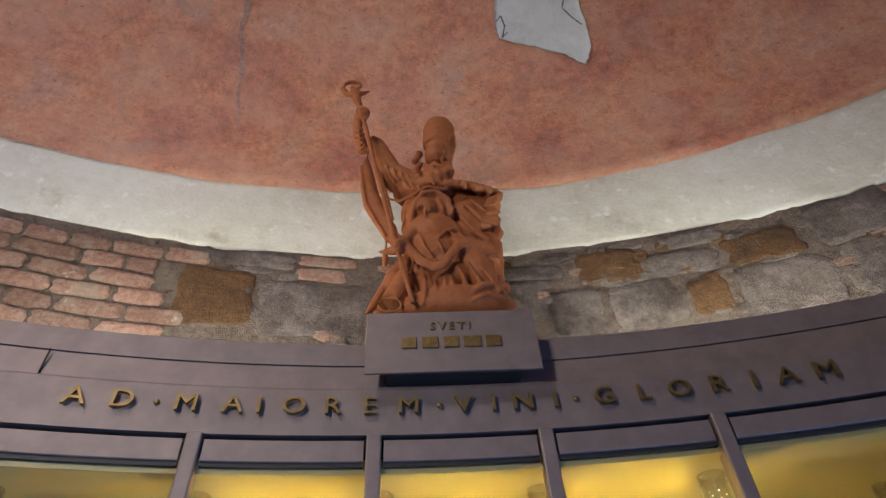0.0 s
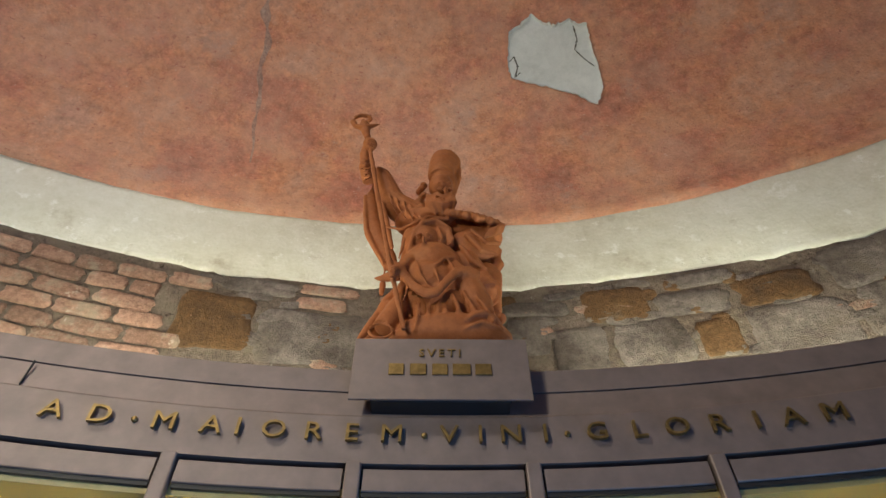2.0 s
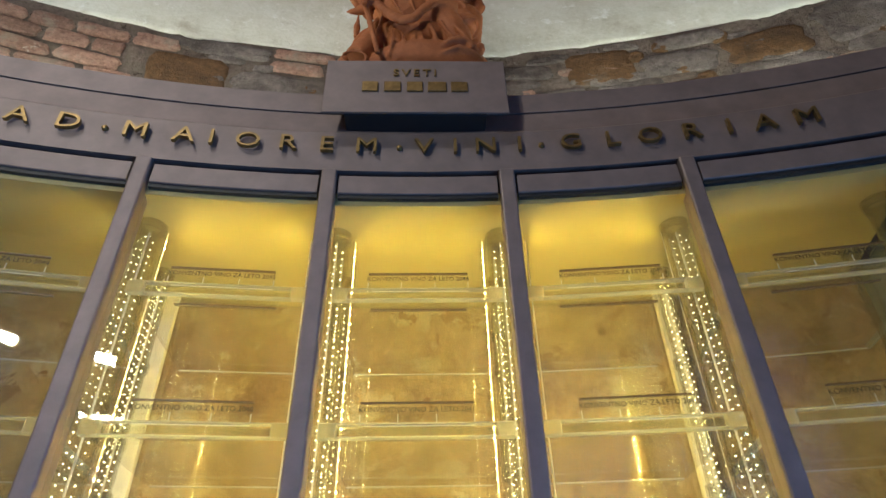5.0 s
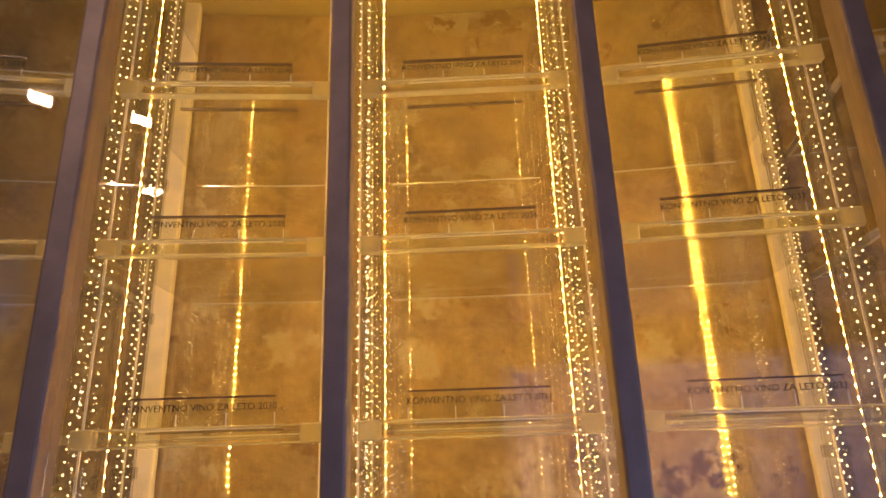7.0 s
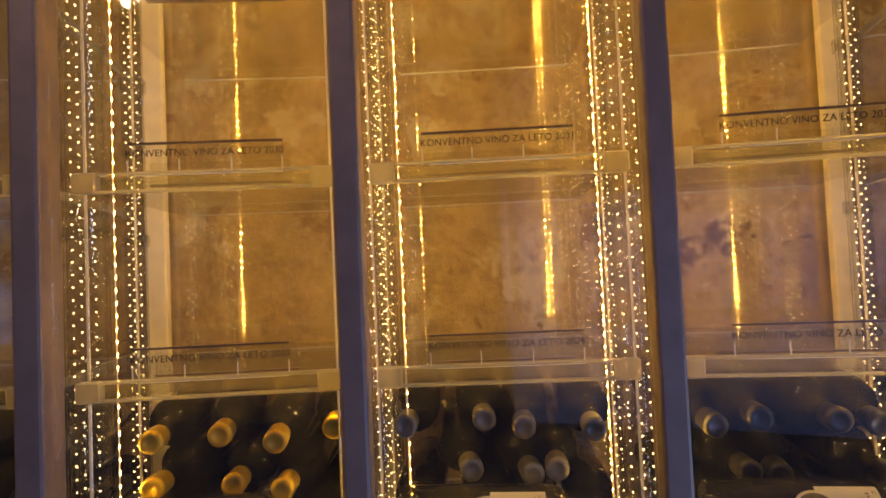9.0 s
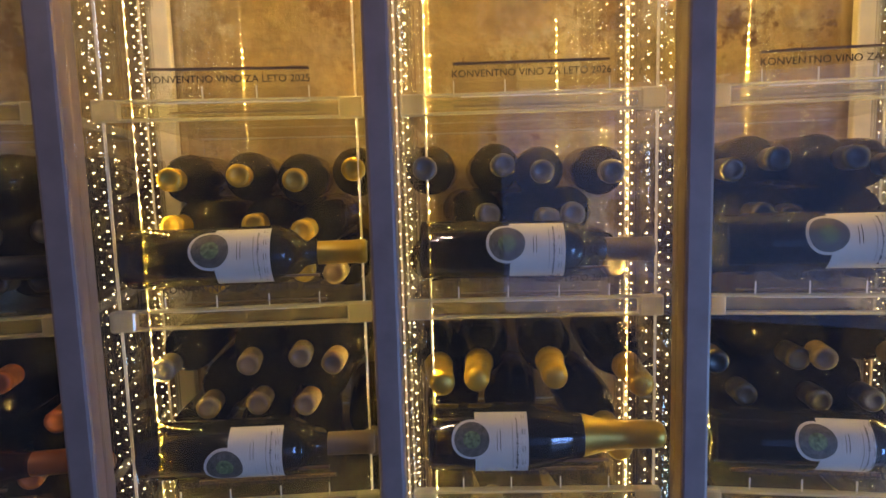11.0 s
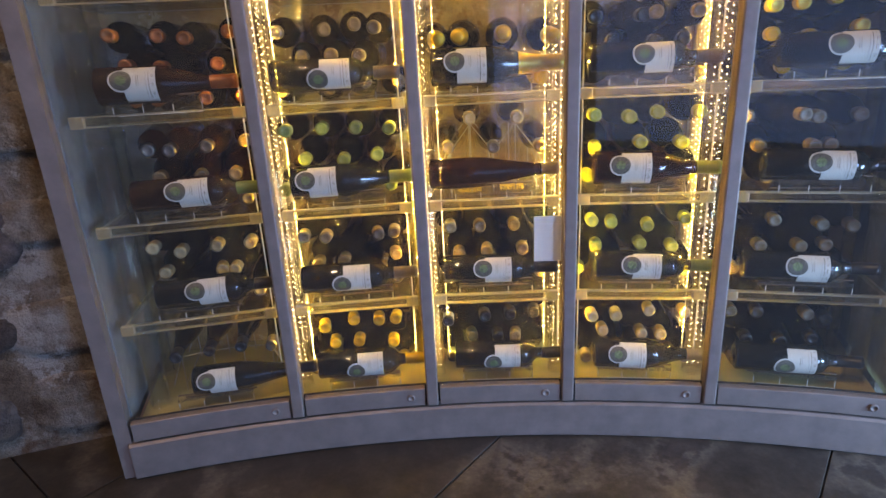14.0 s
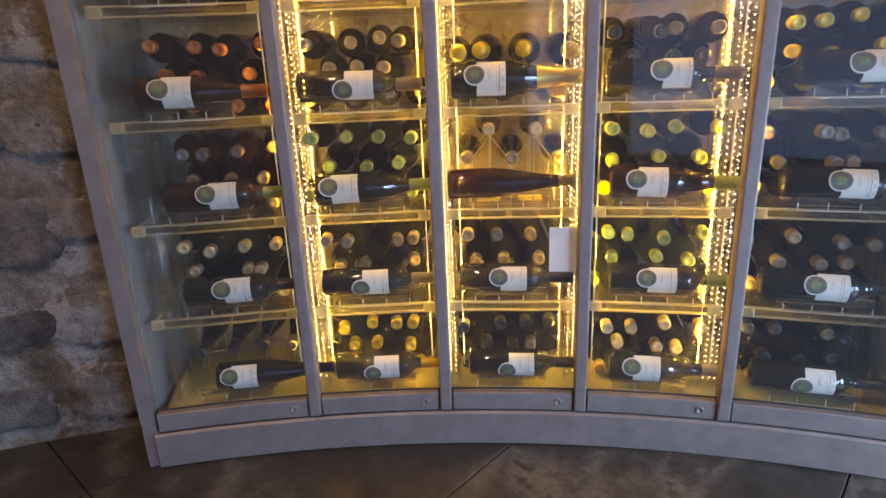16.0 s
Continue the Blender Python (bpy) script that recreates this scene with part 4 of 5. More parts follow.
    limb(bm, [(0.078, -0.075, 0.464, 0.0079), (0.121, -0.080, 0.381, 0.0091), (0.168, -0.060, 0.387, 0.0069)], 8)
    limb(bm, [(0.061, -0.070, 0.415, 0.0070), (0.096, -0.075, 0.340, 0.0089), (0.134, -0.060, 0.324, 0.0067)], 8)
    limb(bm, [(0.094, -0.085, 0.471, 0.0063), (0.137, -0.085, 0.410, 0.0077), (0.184, -0.060, 0.441, 0.0063)], 8)
    for k in range(60):
        a, q = k * 2.39996, 0.080 * math.sqrt((k + 0.5) / 60)
        blob(bm, (0.099 + 1.1 * q * math.cos(a), -0.062 + 0.6 * q * math.sin(a), 0.553 - 0.35 * q * math.cos(a) + 0.016 * math.cos(q * 22) + 0.60 * q * math.sin(a)), (0.0135, 0.0135, 0.0135))
    limb(bm, [(0.129, -0.085, 0.434, 0.0046), (0.159, -0.088, 0.446, 0.0066), (0.193, -0.055, 0.504, 0.0065)], 8)
    limb(bm, [(0.135, -0.085, 0.446, 0.0047), (0.164, -0.088, 0.457, 0.0066), (0.196, -0.055, 0.514, 0.0065)], 8)
    limb(bm, [(0.140, -0.085, 0.457, 0.0047), (0.170, -0.088, 0.469, 0.0067), (0.198, -0.055, 0.525, 0.0065)], 8)
    limb(bm, [(0.145, -0.085, 0.468, 0.0047), (0.175, -0.088, 0.480, 0.0067), (0.200, -0.055, 0.535, 0.0065)], 8)
    limb(bm, [(0.177, -0.010, 0.463, 0.0161), (0.180, -0.005, 0.408, 0.0158), (0.163, -0.005, 0.362, 0.0124)])
    ob = tagged(part("statue", bm, TERRACOTTA, m=set_at(-0.01, 0.085, 2.974), smooth=True), "terracotta statue of a robed bearded figure raising a staff", "statue")
    re = ob.modifiers.new("join", "REMESH")
    re.mode, re.voxel_size, re.use_smooth_shade = "VOXEL", 0.0034, True
    sm = ob.modifiers.new("soften", "SMOOTH")
    sm.factor, sm.iterations = 0.5, 3
    tex = bpy.data.textures.new("folds", "CLOUDS")
    tex.noise_scale, tex.noise_depth = 0.03, 2
    dp = ob.modifiers.new("folds", "DISPLACE")
    dp.texture, dp.strength, dp.texture_coords = tex, 0.004, "LOCAL"
    return ob


statue()

# ---- clear tubes and their lights ----
def upright(profile, seg=24):
    bm = lathe(profile, seg)
    bmesh.ops.rotate(bm, verts=bm.verts, matrix=Matrix.Rotation(radians(-90), 3, "Y"))
    return bm


def tube_post(s, r, rad, lit):
    tube = thing("acrylic_tube", set_at(s, r, 0.141), "clear acrylic tube post" + (" with rows of warm light dots" if lit else " standing unlit"), "post", "tube posts of the cabinet")
    h = Z_CEIL - 0.1415
    part("pipe", upright([(0, rad), (h, rad), (h, rad - 0.004), (0, rad - 0.004), (0, rad)]), ACRYLIC, tube, smooth=True)
    for k in range(10):
        part("collar", upright([(0, rad + 0.004), (0.018, rad + 0.004), (0.018, rad + 0.0005), (0, rad + 0.0005), (0, rad + 0.004)]), ACRYLIC, tube, "", pose(0, 0, min(SHELF_STEP * k + 0.19, h - 0.02)), True)
    if lit:
        part("strip", box(0.003, 0.003, h - 0.04, 0, 1, 0, 0, 0.02), CREAM, tube, "narrow light strip")
        dots = bmesh.new()
        for row in range(int((h - 0.06) / 0.0165)):
            for a in (-150, -90, -30):
                bmesh.ops.create_icosphere(dots, subdivisions=1, radius=0.0011, matrix=pose(0.6 * rad * math.cos(radians(a)), 0.6 * rad * math.sin(radians(a)), 0.03 + row * 0.0165 + (a == -90) * 0.008))
        tagged(part("light_dots", dots, LED, tube, "tiny glowing light points"), kind="stuff")


for s, lit in ((-0.90, 0), (-0.530, 1), (-0.166, 1), (0.166, 1), (0.520, 1), (0.90, 0)):
    tube_post(s, 0.12, 0.027, lit)
    tube_post(s + (-0.008 if s < -0.5 else 0.0), 0.30, 0.017, lit)
for s in (-0.543, 0.538):
    tagged(part("rear_post", box(0.036, 0.022, Z_CEIL - 0.142, 0.003), CREAM, m=set_at(s, 0.41, 0.1415)), "slim cream post standing against the cabinet back", "post", "rear posts of the cabinet")

def light_strip(s, side, watts):
    """A tape of small diodes on a backing, facing aside and to the cabinet's back."""
    n, w, h = 140, 0.003, 0.0045
    m = look(at(s + side * 0.022, 0.115, 1.39), at(s + side * 0.122, 0.151, 1.39))
    tape = thing("light_strip", m, "narrow tape of warm glowing diodes inside clear tube", "light strip", "light strips of the cabinet")
    part("backing", box(0.005, 2.40, 0.0012, 0, 1, 0, 0, 0.0005), CREAM, tape)
    bm = bmesh.new()
    for k in range(n):
        y = -1.18 + k * 2.36 / (n - 1)
        bm.faces.new([bm.verts.new((sx * w / 2, y + sy * h / 2, 0)) for sx, sy in ((-1, -1), (-1, 1), (1, 1), (1, -1))])
    tagged(part("diodes", bm, glowing("diode", WARM, watts / (math.pi * n * w * h)), tape, "small warm glowing diodes"), kind="stuff")


for s, side, watts in STRIPS:
    light_strip(s, side, watts)

# ---- shelves with bottle cradles ----
def shelf(bay, k):
    a, b = EDGES[bay], EDGES[bay + 1]
    mid, w = (a + b) / 2, (b - a) - (0.045 if 0 < bay < 4 else 0.05)
    z = SHELF0 + SHELF_STEP * k
    sh = thing("acrylic_shelf", set_at(mid, 0, z), "clear acrylic shelf with a bottle cradle" + ("" if k < 5 else ", empty"), "shelf", "cabinet shelves")
    if k:
        part("board", box(w, 0.365, 0.012, 0.001, 1, 0, SHELF_R + 0.196, -0.006), ACRYLIC, sh)
        bar = part("front_bar", box(w, 0.012, 0.022, 0.0015, 1, 0, SHELF_R + 0.006, -0.011), ACRYLIC, sh, "clear polished acrylic bar")
        for dz in (-0.0125, 0.0095):
            part("polished_edge", box(w, 0.013, 0.003, 0.0005, 1, 0, SHELF_R + 0.006, dz), ACRYLIC_EDGE, bar, "pale edge painted as caught light")
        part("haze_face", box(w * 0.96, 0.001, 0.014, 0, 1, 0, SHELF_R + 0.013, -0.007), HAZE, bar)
        for sx in (-1, 1):
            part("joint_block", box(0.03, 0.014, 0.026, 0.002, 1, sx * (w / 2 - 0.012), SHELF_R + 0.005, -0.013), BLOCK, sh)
            if bay in (0, 4):
                part("side_edge", box(0.006, 0.36, 0.0124, 0, 1, sx * (w / 2 - 0.003), SHELF_R + 0.196, -0.0062), ACRYLIC_EDGE, sh, "pale edge painted as caught light")
        part("back_edge", box(w, 0.003, 0.003, 0, 1, 0, WALL_R - 0.024, -0.005), GLINT, sh, "pale strip painted as a glint")
    part("front_plate", box(0.19, 0.005, 0.042, 0.001, 1, 0, 0.060, 0.006), ACRYLIC, sh)
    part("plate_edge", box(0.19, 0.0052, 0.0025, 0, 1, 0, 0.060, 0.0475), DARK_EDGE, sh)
    part("rear_plate", box(0.19, 0.005, 0.030, 0.001, 1, 0, 0.124, 0.006), ACRYLIC, sh)
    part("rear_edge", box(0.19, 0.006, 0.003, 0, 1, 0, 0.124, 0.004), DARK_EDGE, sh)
    ticks = bmesh.new()
    for x in (-0.0945, -0.032, 0.032, 0.0945):
        bmesh.ops.create_cube(ticks, size=1, matrix=pose(x, 0.0565, 0.018) @ Matrix.Diagonal((0.0016, 0.0015, 0.020, 1)))
    bmesh.ops.create_cube(ticks, size=1, matrix=pose(0.004, 0.0562, 0.0085) @ Matrix.Diagonal((0.18, 0.0015, 0.0016, 1)))
    part("polished_corners", ticks, GLINT, sh, "pale strips painted as glints")
    year = "KONVENTNO VINO ZA LETO %d" % (2043 + bay + 1 - 5 * (9 - k))
    part("lettering", text_mesh(year, 0.0124, 0.0003, PRINT), PRINT, sh, "dark printed lettering", pose(0, 0.0565, 0.032, 90))
    return sh


for bay in range(5):
    for k in range(10):
        shelf(bay, k)

# ---- bottles ----
SHAPES = {  # (x, radius) from the base to the neck; capsule from its start
    "bordeaux": ([(0.012, 0), (0.004, 0.020), (0, 0.030), (0.002, 0.0355), (0.006, 0.0372), (0.185, 0.0375), (0.197, 0.0355), (0.208, 0.030), (0.216, 0.022), (0.222, 0.0165), (0.232, 0.0145), (0.296, 0.0138)], 0.238, 0.30, 0.0152),
    "burgundy": ([(0.012, 0), (0.004, 0.022), (0, 0.034), (0.002, 0.0395), (0.006, 0.041), (0.135, 0.041), (0.16, 0.037), (0.185, 0.029), (0.208, 0.021), (0.23, 0.0165), (0.25, 0.0148), (0.296, 0.014)], 0.236, 0.30, 0.0156),
    "sparkling": ([(0.014, 0), (0.005, 0.024), (0, 0.037), (0.002, 0.0425), (0.006, 0.044), (0.130, 0.044), (0.16, 0.040), (0.19, 0.032), (0.225, 0.022), (0.25, 0.018), (0.30, 0.0155)], 0.205, 0.312, 0.0),
    "flute": ([(0.012, 0), (0.004, 0.020), (0, 0.030), (0.002, 0.0365), (0.006, 0.038), (0.115, 0.038), (0.15, 0.0345), (0.19, 0.027), (0.23, 0.020), (0.27, 0.0155), (0.318, 0.0138)], 0.262, 0.322, 0.0152),
}


def radius_at(shape, x):
    pts = SHAPES[shape][0]
    for (x0, r0), (x1, r1) in zip(pts[3:], pts[4:]):
        if x0 <= x <= x1:
            return r0 + (r1 - r0) * (x - x0) / (x1 - x0)
    return pts[-1][1]


MESHES = {}


def body_mesh(shape, glass, seg):
    key = (shape, glass, seg)
    if key not in MESHES:
        MESHES[key] = mesh_of(lathe(SHAPES[shape][0] + [(SHAPES[shape][0][-1][0] + 0.002, 0)], seg), GLASSES[glass], True)
    return MESHES[key]


def cap_mesh(shape, cap, seg):
    key = (shape, "cap", cap, seg)
    if key not in MESHES:
        pts, x0, x1, rad = SHAPES[shape]
        if seg == 15:
            x0 += 0.026
        if shape == "sparkling":
            prof = [(x0, radius_at(shape, x0) + 0.0006), (0.23, 0.0222), (0.255, 0.0190), (0.272, 0.0180), (0.280, 0.0185), (0.300, 0.0182), (0.310, 0.0165), (0.3135, 0.012), (0.3135, 0)]
        else:
            prof = [(x0, rad), (x1 - 0.012, rad), (x1 - 0.0115, rad + 0.0008), (x1 - 0.002, rad + 0.0006), (x1, rad - 0.002), (x1 + 0.0002, 0.009), (x1 - 0.0005, 0.0082), (x1 - 0.0005, 0)]
        MESHES[key] = mesh_of(lathe(prof, seg), CAPS[cap][1], True)
    return MESHES[key]


def wrap(shape, x0, x1, a0, a1, lift, nx=6, na=12):
    """A patch that hugs the bottle, between two angles measured from the front upward."""
    bm = bmesh.new()
    rows = []
    for i in range(nx + 1):
        x = x0 + (x1 - x0) * i / nx
        r = radius_at(shape, x) + lift
        rows.append([bm.verts.new((x, -r * math.cos(a0 + (a1 - a0) * j / na), r * math.sin(a0 + (a1 - a0) * j / na))) for j in range(na + 1)])
    for a, b in zip(rows, rows[1:]):
        for j in range(na):
            bm.faces.new((a[j], b[j], b[j + 1], a[j + 1]))
    return bm


def wrap_disc(shape, x, a, rad, lift, n=28, inner=0.0):
    bm = bmesh.new()
    r = radius_at(shape, x) + lift

    def spot(q, k):
        u, v = q * math.cos(2 * math.pi * k / n), q * math.sin(2 * math.pi * k / n)
        return bm.verts.new((x + u, -r * math.cos(a + v / r), r * math.sin(a + v / r)))
    steps = [inner + (rad - inner) * q for q in (0.0, 0.35, 0.7, 1.0)]
    if not inner:
        steps = steps[1:]
    rings = [[spot(q, k) for k in range(n)] for q in steps]
    if not inner:
        c = bm.verts.new((x, -r * math.cos(a), r * math.sin(a)))
        for k in range(n):
            bm.faces.new((c, rings[0][k], rings[0][(k + 1) % n]))
    for p, q in zip(rings, rings[1:]):
        for k in range(n):
            bm.faces.new((p[k], p[(k + 1) % n], q[(k + 1) % n], q[k]))
    return bm


def label_meshes(shape, e, up):
    """Paper, emblem and print for a label whose emblem sits e from the base; up: towards the top of the front."""
    key = (shape, "label", e, up)
    if key not in MESHES:
        c = 0.32 if up else -0.25
        r = radius_at(shape, e)
        rows = bmesh.new()
        script = random.Random(int(e * 1000))
        for k, (dx, a0, a1, w) in enumerate(((0.056, -0.75, 0.95, 0.0030), (0.0515, -0.6, 0.8, 0.0009), (0.064, -0.9, 1.0, 0.0009), (0.067, -0.9, 1.0, 0.0006), (0.036, 0.0, 0.6, 0.0008), (0.032, 0.0, 0.55, 0.0008))):
            n = 20 if k < 2 else 1
            for q in range(n):
                f0, f1 = q / n, (q + (script.uniform(0.3, 0.8) if n > 1 else 1)) / n
                cut = script.uniform(0.0, 0.5) * w if k == 0 else 0
                piece = wrap(shape, e + dx + cut, e + dx + w * (1 if script.random() < 0.6 else 0.75), a0 + (a1 - a0) * f0, a0 + (a1 - a0) * f1, 0.0011, 1, 1 if n > 1 else 4)
                me = bpy.data.meshes.new("tmp")
                piece.to_mesh(me)
                piece.free()
                rows.from_mesh(me)
                bpy.data.meshes.remove(me)
        MESHES[key] = (mesh_of(wrap(shape, e + 0.004, min(e + 0.072, 0.186), -1.0, 1.15, 0.0005), PAPER, True),
                       mesh_of(wrap_disc(shape, e, c, 0.026, 0.0008), PAPER, True),
                       mesh_of(wrap_disc(shape, e, c, 0.0225, 0.0013, 28, 0.010), EMBLEM, True),
                       mesh_of(wrap_disc(shape, e, c, 0.011, 0.0015), EMBLEM_GREEN, True), mesh_of(rows, PRINT))
    return MESHES[key]


SHAPE_WORDS = {"bordeaux": "straight-sided", "burgundy": "sloping", "sparkling": "heavy", "flute": "slender"}
GLASS_WORDS = {"d": "dark", "b": "brown", "g": "dark green"}


def bottle(shape, glass, cap, m, where, e=0.0, up=False, seg=16, group="stored bottles"):
    cat = "wine bottle"
    ob = thing("wine_bottle", m, "%s %s wine bottle, %s capsule, %s" % (SHAPE_WORDS[shape], GLASS_WORDS[glass], CAPS[cap][0], where), cat, group)
    part("glass_body", body_mesh(shape, glass, seg), None, ob)
    part("capsule", cap_mesh(shape, cap, seg if not group.startswith("stored") else seg - 1), None, ob, CAPS[cap][0] + " capsule")
    if e:
        paper, round_paper, ring, middle, rows = label_meshes(shape, e, up)
        lab = part("paper_label", paper, None, ob, "white paper label")
        part("emblem_paper", round_paper, None, lab)
        part("emblem", ring, None, lab, "round dark emblem")
        part("emblem_centre", middle, None, lab)
        part("print", rows, None, lab, "dark lines of print")
    return ob


# front bottles: bay, shelf, shape, glass, capsule, emblem's arc place, emblem's distance from the base, label turned up
FRONT = """
0 4 bordeaux d k -0.800 .075 1|0 3 burgundy b o -0.808 .060 1|0 2 bordeaux b g -0.742 .105 1|0 1 bordeaux d k -0.742 .100 1|0 0 flute d k -0.760 .040 1
1 4 bordeaux d y -0.389 .112 1|1 3 bordeaux d t -0.389 .112 0|1 2 burgundy d g -0.446 .040 1|1 1 bordeaux d t -0.387 .105 0|1 0 bordeaux d y -0.375 .105 0
2 4 bordeaux d t -0.030 .110 1|2 3 sparkling d y -0.079 .058 1|2 2 flute b t 0.0 0 0|2 1 bordeaux d k -0.028 .105 1|2 0 bordeaux d k -0.008 .105 0
3 4 bordeaux d t 0.346 .115 1|3 3 bordeaux d t 0.343 .120 1|3 2 burgundy b l 0.302 .060 1|3 1 bordeaux d g 0.341 .090 1|3 0 burgundy d c 0.318 .060 1
4 4 bordeaux d y 0.740 .115 1|4 3 bordeaux d k 0.739 .115 1|4 2 bordeaux d k 0.735 .115 1|4 1 bordeaux d k 0.719 .115 1|4 0 bordeaux d k 0.725 .115 0
"""
for row in FRONT.replace("|", "\n").split("\n"):
    if not row.strip():
        continue
    bay, k, shape, glass, cap, s, e, up = row.split()
    k, s, e = int(k), float(s), float(e)
    s0 = (s - e) if e else -0.155
    tilt = random.uniform(-1.2, 1.2)
    bottle(shape, glass, cap, set_at(s0, 0.086, SHELF0 + SHELF_STEP * k + 0.073, 0, tilt, math.degrees(s0 / R) - math.degrees((s0 + 0.15) / R)),
           "in a cradle", e, up == "1", 28, "bottles shown in cradles")

# stored bottles, stacked with their necks to the front: glass and capsules of each cell
STORED = {(0, 4): "bordeaux d k", (0, 3): "bordeaux d o", (0, 2): "bordeaux b t", (0, 1): "bordeaux d c",
          (1, 4): "bordeaux d y", (1, 3): "bordeaux d t", (1, 2): "burgundy d g", (1, 1): "bordeaux d t", (1, 0): "bordeaux d y",
          (2, 4): "bordeaux d s", (2, 3): "sparkling d y", (2, 1): "bordeaux d t", (2, 0): "bordeaux d k",
          (3, 4): "bordeaux d k", (3, 3): "bordeaux d k", (3, 2): "burgundy g l", (3, 1): "bordeaux g g", (3, 0): "bordeaux d c",
          (4, 4): "bordeaux d y", (4, 3): "bordeaux d y", (4, 2): "bordeaux d t", (4, 1): "bordeaux d t", (4, 0): "bordeaux d k"}
rng = random.Random(5)
for (bay, k), spec in STORED.items():
    shape, glass, cap = spec.split()
    mid = (EDGES[bay] + EDGES[bay + 1]) / 2 + (0.03 if bay == 0 else -0.03 if bay == 4 else 0)
    z0 = SHELF0 + SHELF_STEP * k + 0.007
    rad = {"bordeaux": 0.0375, "burgundy": 0.041, "sparkling": 0.044, "flute": 0.038}[shape]
    pitch = 2 * rad + 0.003
    length = SHAPES[shape][2]
    for layer, n in enumerate((4, 3, 4) if shape != "sparkling" else (3, 4)):
        z = z0 + rad + layer * (pitch * 0.86 if shape != "sparkling" else 0.092)
        for j in range(n):
            s = mid + (j - (n - 1) / 2) * pitch + rng.uniform(-0.002, 0.002)
            tip = (0.140 if layer < 2 else 0.118) + rng.uniform(-0.02, 0.014)
            tip = min(tip, WALL_R - 0.03 - length)
            c = cap if rng.random() < 0.92 else ("t" if cap != "t" else "s")
            m = set_at(s, tip + length, z, 0, 0, -90 + rng.uniform(-6, 6)) @ pose(0, 0, 0, rng.uniform(0, 360), rng.uniform(-1, 2.5))
            bottle(shape, glass, c, m, "stacked neck outward")
# ---- small racks, card and tags in the cabinet ----
def wire(bm, pts, rad=0.0016):
    limb(bm, [(*p, rad) for p in pts], 6)


def wire_rack(mid, k, places, shape, glass, caps):
    """A wire rack whose bottles lie necks outward at (arc offset, height) places."""
    z0 = SHELF0 + SHELF_STEP * k + 0.007
    rack = thing("bottle_rack", set_at(mid, 0, z0), "thin steel wire bottle rack on a clear shelf", "rack", "wire racks")
    for r in (0.16, 0.36):
        bm = bmesh.new()
        line = [(x, r, z - z0 - 0.018) for x, z in places]
        wire(bm, [(line[0][0] - 0.035, r, 0.02)] + line + [(line[-1][0] + 0.035, r, 0.02)])
        part("wire_frame", bm, WIRE, rack)
        for x, y, z in line:
            bm = bmesh.new()
            wire(bm, [(x, r, 0.0), (x, r, z)])
            part("upright_wire", bm, WIRE, rack)
    for x in (line[0][0], line[-1][0]):
        bm = bmesh.new()
        wire(bm, [(x, 0.16, 0.02), (x, 0.36, 0.02)])
        part("side_wire", bm, WIRE, rack)
    for (x, z), c in zip(places, caps):
        bottle(shape, glass, c, set_at(mid + x, 0.118 + SHAPES[shape][2], z, 0, 0, -90), "lying in a wire rack", group="racked bottles")


wire_rack(0.0, 2, [(-0.106, 0.781), (-0.051, 0.852), (0.006, 0.778), (0.064, 0.849), (0.119, 0.776)], "flute", "d", "tcsct")
wire_rack(-0.745, 0, [(-0.098, 0.271), (-0.014, 0.278), (0.066, 0.279), (0.143, 0.272)], "flute", "d", "kkks")
card = thing("card", set_at(0.1285, 0.032, 0.50), "blank white card hanging from a clear shelf", "card")
part("sheet", box(0.067, 0.0012, 0.117, 0.0004, 1), CARD, card)
bm = bmesh.new()
wire(bm, [(0.0, 0.0, 0.112), (0.0, 0.004, 0.150)], 0.0008)
part("thread", bm, BLACK, card, "thin dark thread")
for x, z in ((-0.054, 0.0), (0.054, 0.0)):
    tagged(part("price_tag", box(0.064, 0.045, 0.0015, 0.0004, 1), TAG, m=set_at(x, 0.19, SHELF0 + SHELF_STEP * 2 + 0.0085, 8, 0, 0)), "small bright yellow card lying on a clear shelf", "card", "yellow cards")

# ---- bricks and stones of the curved wall ----
def stone_mesh(w, h, seed, material, proud=0.022, corner=5.0, n=22):
    """A rough slab: a squarish outline with a worn, uneven face; y points into the wall."""
    bm = bmesh.new()
    rows = []
    for grow, y in ((1.02, 0.006), (1.0, -proud * 0.45), (0.95, -proud * 0.9), (0.72, -proud), (0.36, -proud * 1.02)):
        row = []
        for k in range(n):
            a = 2 * math.pi * (k + 0.5) / n
            c, s = math.cos(a), math.sin(a)
            q = (abs(c) ** corner + abs(s) ** corner) ** (-1 / corner)
            q *= 1 + 0.16 * noise.noise(Vector((c * 1.6, s * 1.6, seed * 3.7))) + 0.05 * noise.noise(Vector((c * 6, s * 6, seed * 1.7)))
            q *= grow
            row.append(bm.verts.new((w / 2 * q * c, y + 0.006 * noise.noise(Vector((c * 2 * grow, s * 2 * grow, seed))), h / 2 * q * s)))
        rows.append(row)
    for a, b in zip(rows, rows[1:]):
        for k in range(n):
            bm.faces.new((a[k], a[(k + 1) % n], b[(k + 1) % n], b[k]))
    bm.faces.new(rows[-1])
    me = mesh_of(bm, material, True)
    return me


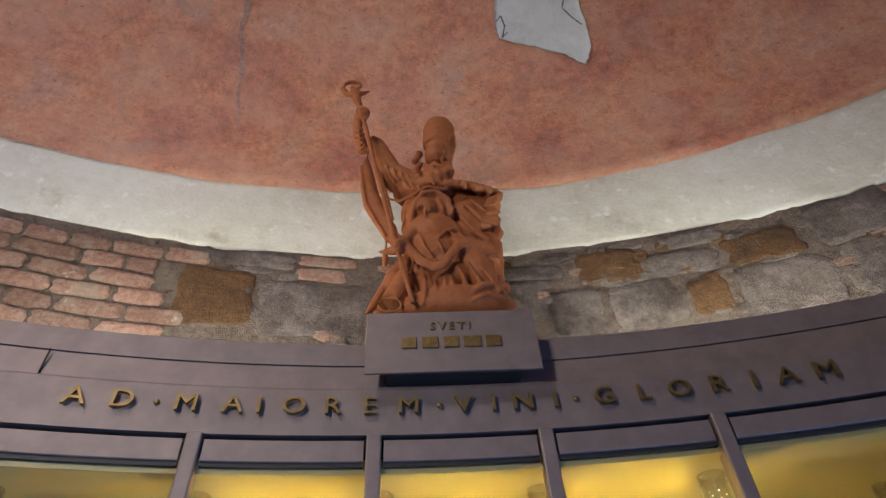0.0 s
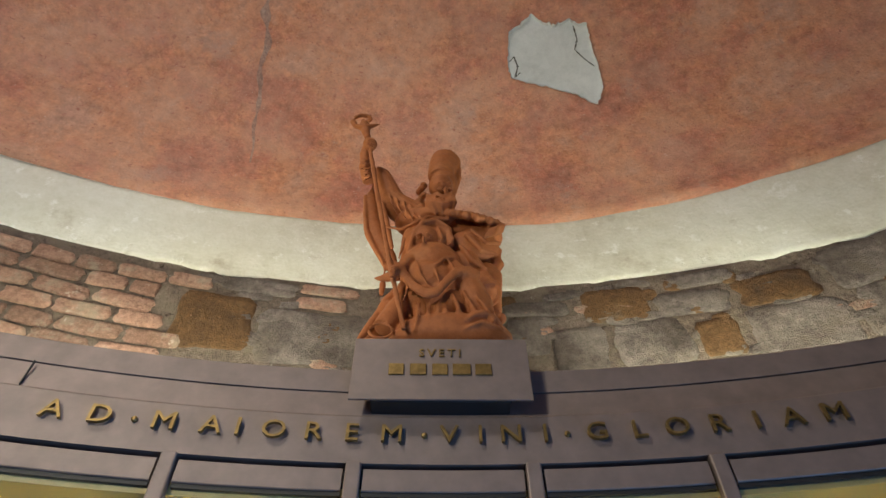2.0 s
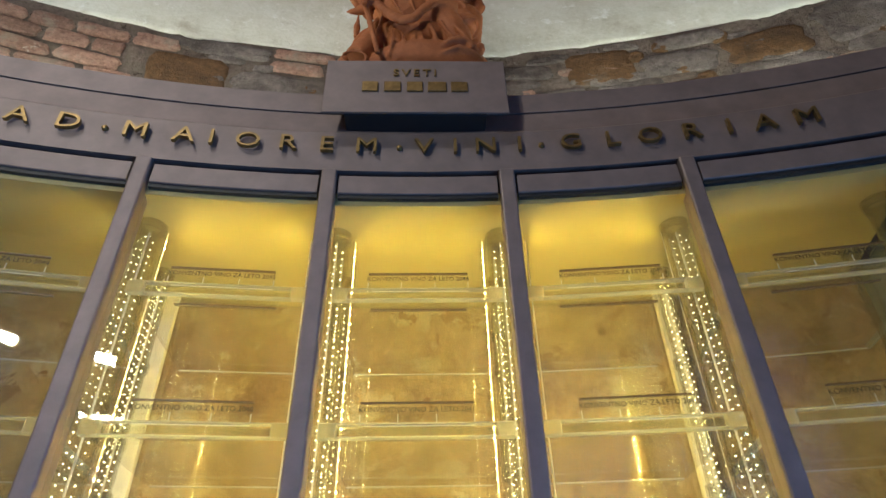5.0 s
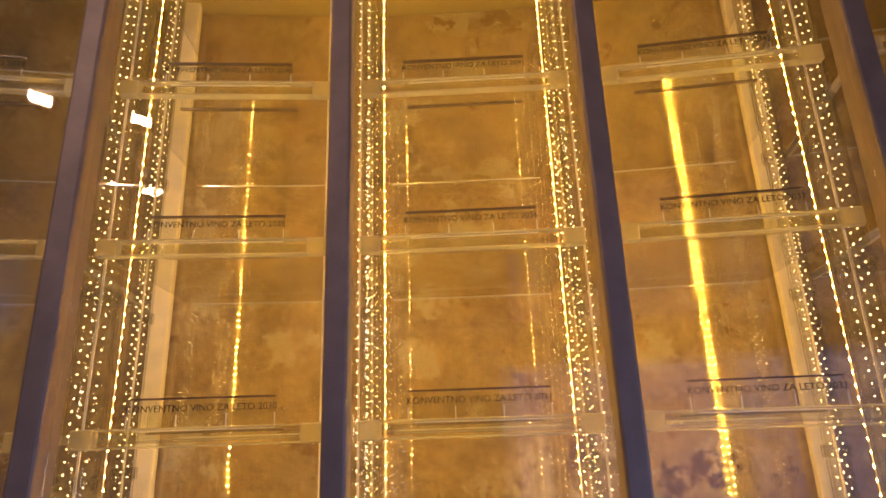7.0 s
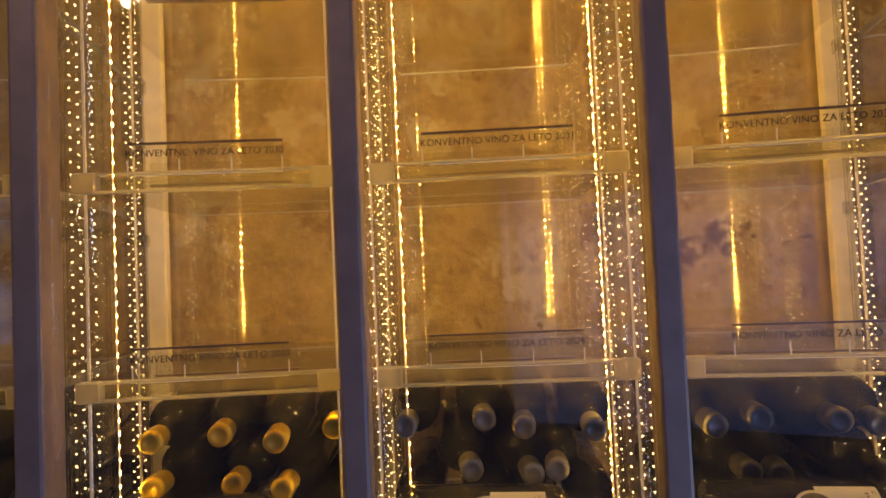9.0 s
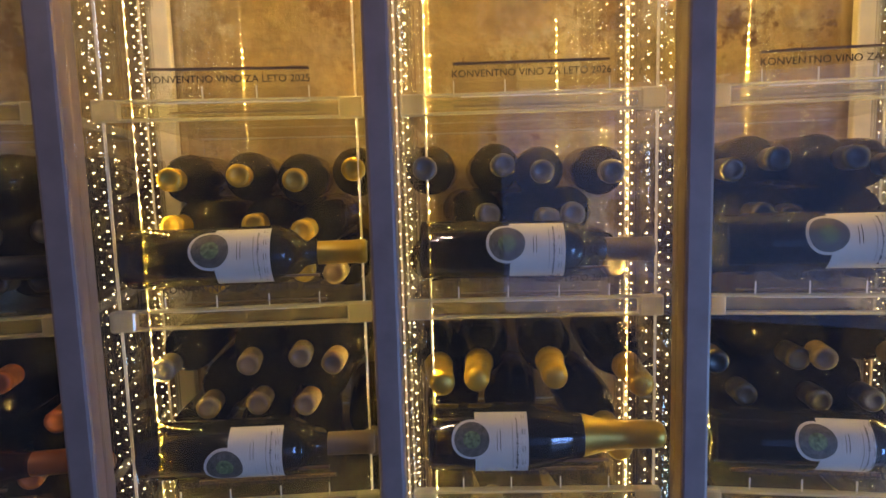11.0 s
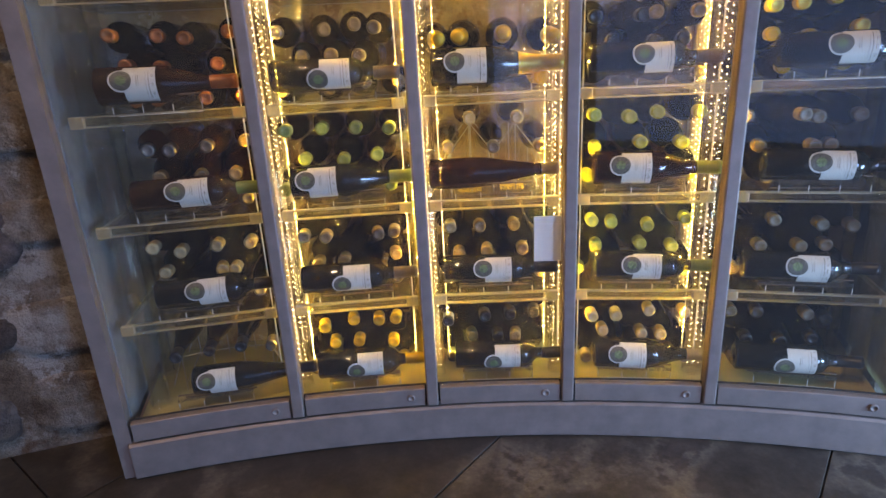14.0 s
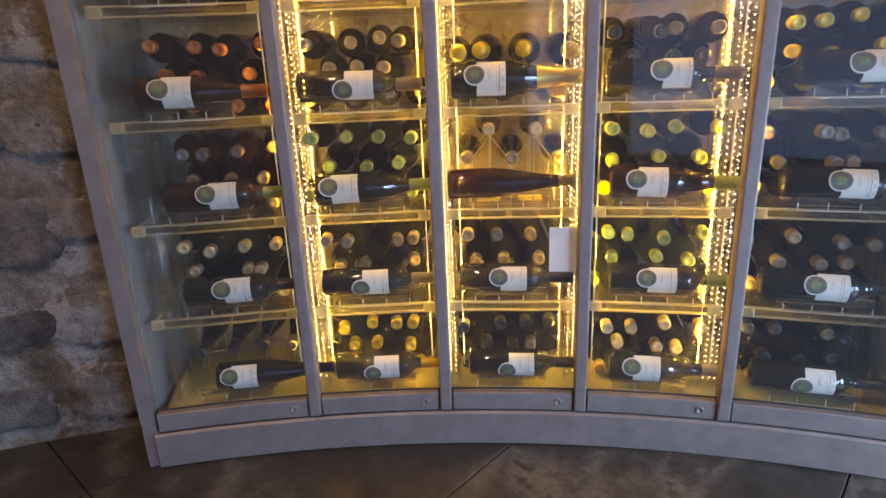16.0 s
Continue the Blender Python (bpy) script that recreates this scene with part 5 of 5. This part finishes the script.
BIG = """-.79 -.57 3.30 3.54 o|-.555 -.23 3.275 3.50 g|-.69 -.47 3.565 3.625 g|-.46 -.30 3.515 3.565 b|-.46 -.27 3.585 3.625 b|-.21 .19 3.28 3.52 g
.205 .40 3.50 3.565 g|.205 .325 3.33 3.48 g|.445 .645 3.448 3.60 o|.335 .49 3.245 3.425 g|.515 .735 3.245 3.432 g|.75 .865 3.255 3.40 o
.73 .92 3.565 3.625 c|.665 .885 3.44 3.545 g|.905 1.125 3.435 3.56 o|1.16 1.42 3.44 3.63 g|.885 1.16 3.215 3.415 g|1.18 1.52 3.21 3.42 g"""
MATS = {"o": OCHRE_STONE, "g": GREY_STONE, "b": BRICK, "c": GREY_STONE}
for n, row in enumerate(BIG.replace("|", "\n").split("\n")):
    a, b, z0, z1, kind = row.split()
    a, b, z0, z1 = float(a), float(b), float(z0), float(z1)
    part("stone" if kind != "b" else "brick", stone_mesh((b - a) * 1.12, (z1 - z0) * 1.03, n + 2, MATS[kind], 0.011, 9.0, 26), None, wall,
         "ochre brown stone" if kind == "o" else "", set_at((a + b) / 2, WALL_R, (z0 + z1) / 2, 0, random.uniform(-4, 4)))
brick_meshes = [stone_mesh(0.150 * f, 0.054, 40 + i, BRICK, 0.015, 9.0, 20) for i, f in enumerate((1.0, 1.08, 0.8, 0.95, 1.25, 0.6))]
rng = random.Random(11)
for j, (z, edge) in enumerate(((3.175, -0.72), (3.24, -0.76), (3.305, -0.72), (3.37, -0.79), (3.44, -0.83), (3.51, -0.84), (3.575, -0.70))):
    s = edge - 0.02
    while s > -1.75:
        i = rng.randrange(6)
        w = 0.150 * (1.0, 1.08, 0.8, 0.95, 1.25, 0.6)[i] / 1.12 + 0.012
        part("brick", brick_meshes[i], None, wall, m=set_at(s - w / 2, WALL_R + 0.002, z + 0.03 * max(0, -s - 1.2) + rng.uniform(-0.004, 0.004), 0, rng.uniform(-2, 5)))
        s -= w
pebbles = [stone_mesh(w, h, 60 + i, m, 0.014, 3.4, 12) for i, (w, h, m) in enumerate(((0.07, 0.035, GREY_STONE), (0.10, 0.04, BRICK), (0.06, 0.05, OCHRE_STONE), (0.12, 0.035, GREY_STONE)))]
for q in range(110):
    s, z = rng.uniform(-0.8, 1.7), rng.uniform(3.18, 3.62)
    part("stone", pebbles[rng.randrange(4)], None, wall, m=set_at(s, WALL_R + 0.006, z, 0, rng.uniform(-15, 15)))

# patched stones of the lower wall beside the cabinet
pier = bpy.data.objects["wall_pier_west"]
for q in range(22):
    i = q % 4
    me = stone_mesh(rng.uniform(0.16, 0.34), rng.uniform(0.10, 0.2), 90 + q, (PIER_WALL, GREY_STONE, PIER_WALL, OCHRE_STONE)[i], 0.016, 4.5)
    part("stone", me, None, pier, m=set_at(-1.10 - 0.22 * (q % 4) + rng.uniform(-0.04, 0.04), PIER_R + 0.004, 0.12 + 0.26 * (q // 4) + rng.uniform(-0.03, 0.03), 0, rng.uniform(-8, 8)))

# ---- marble floor tiles ----
TILE = 0.727
tile_mesh = mesh_of(box(2 * TILE - 0.004, TILE - 0.004, 0.012, 0.0015, 1), MARBLE)
turn = pose(-0.03, -0.034, -0.012, 0, 0, 52.8)
for i in range(-6, 7):
    for j in range(-6, 7):
        m = turn @ pose((i - 0.05) * 2 * TILE, (j + 0.5) * TILE, 0)
        p = m.translation
        if -2.8 < p.x < 2.8 and -3.6 < p.y < 0.9:
            part("tile", tile_mesh, None, floor, m=m)
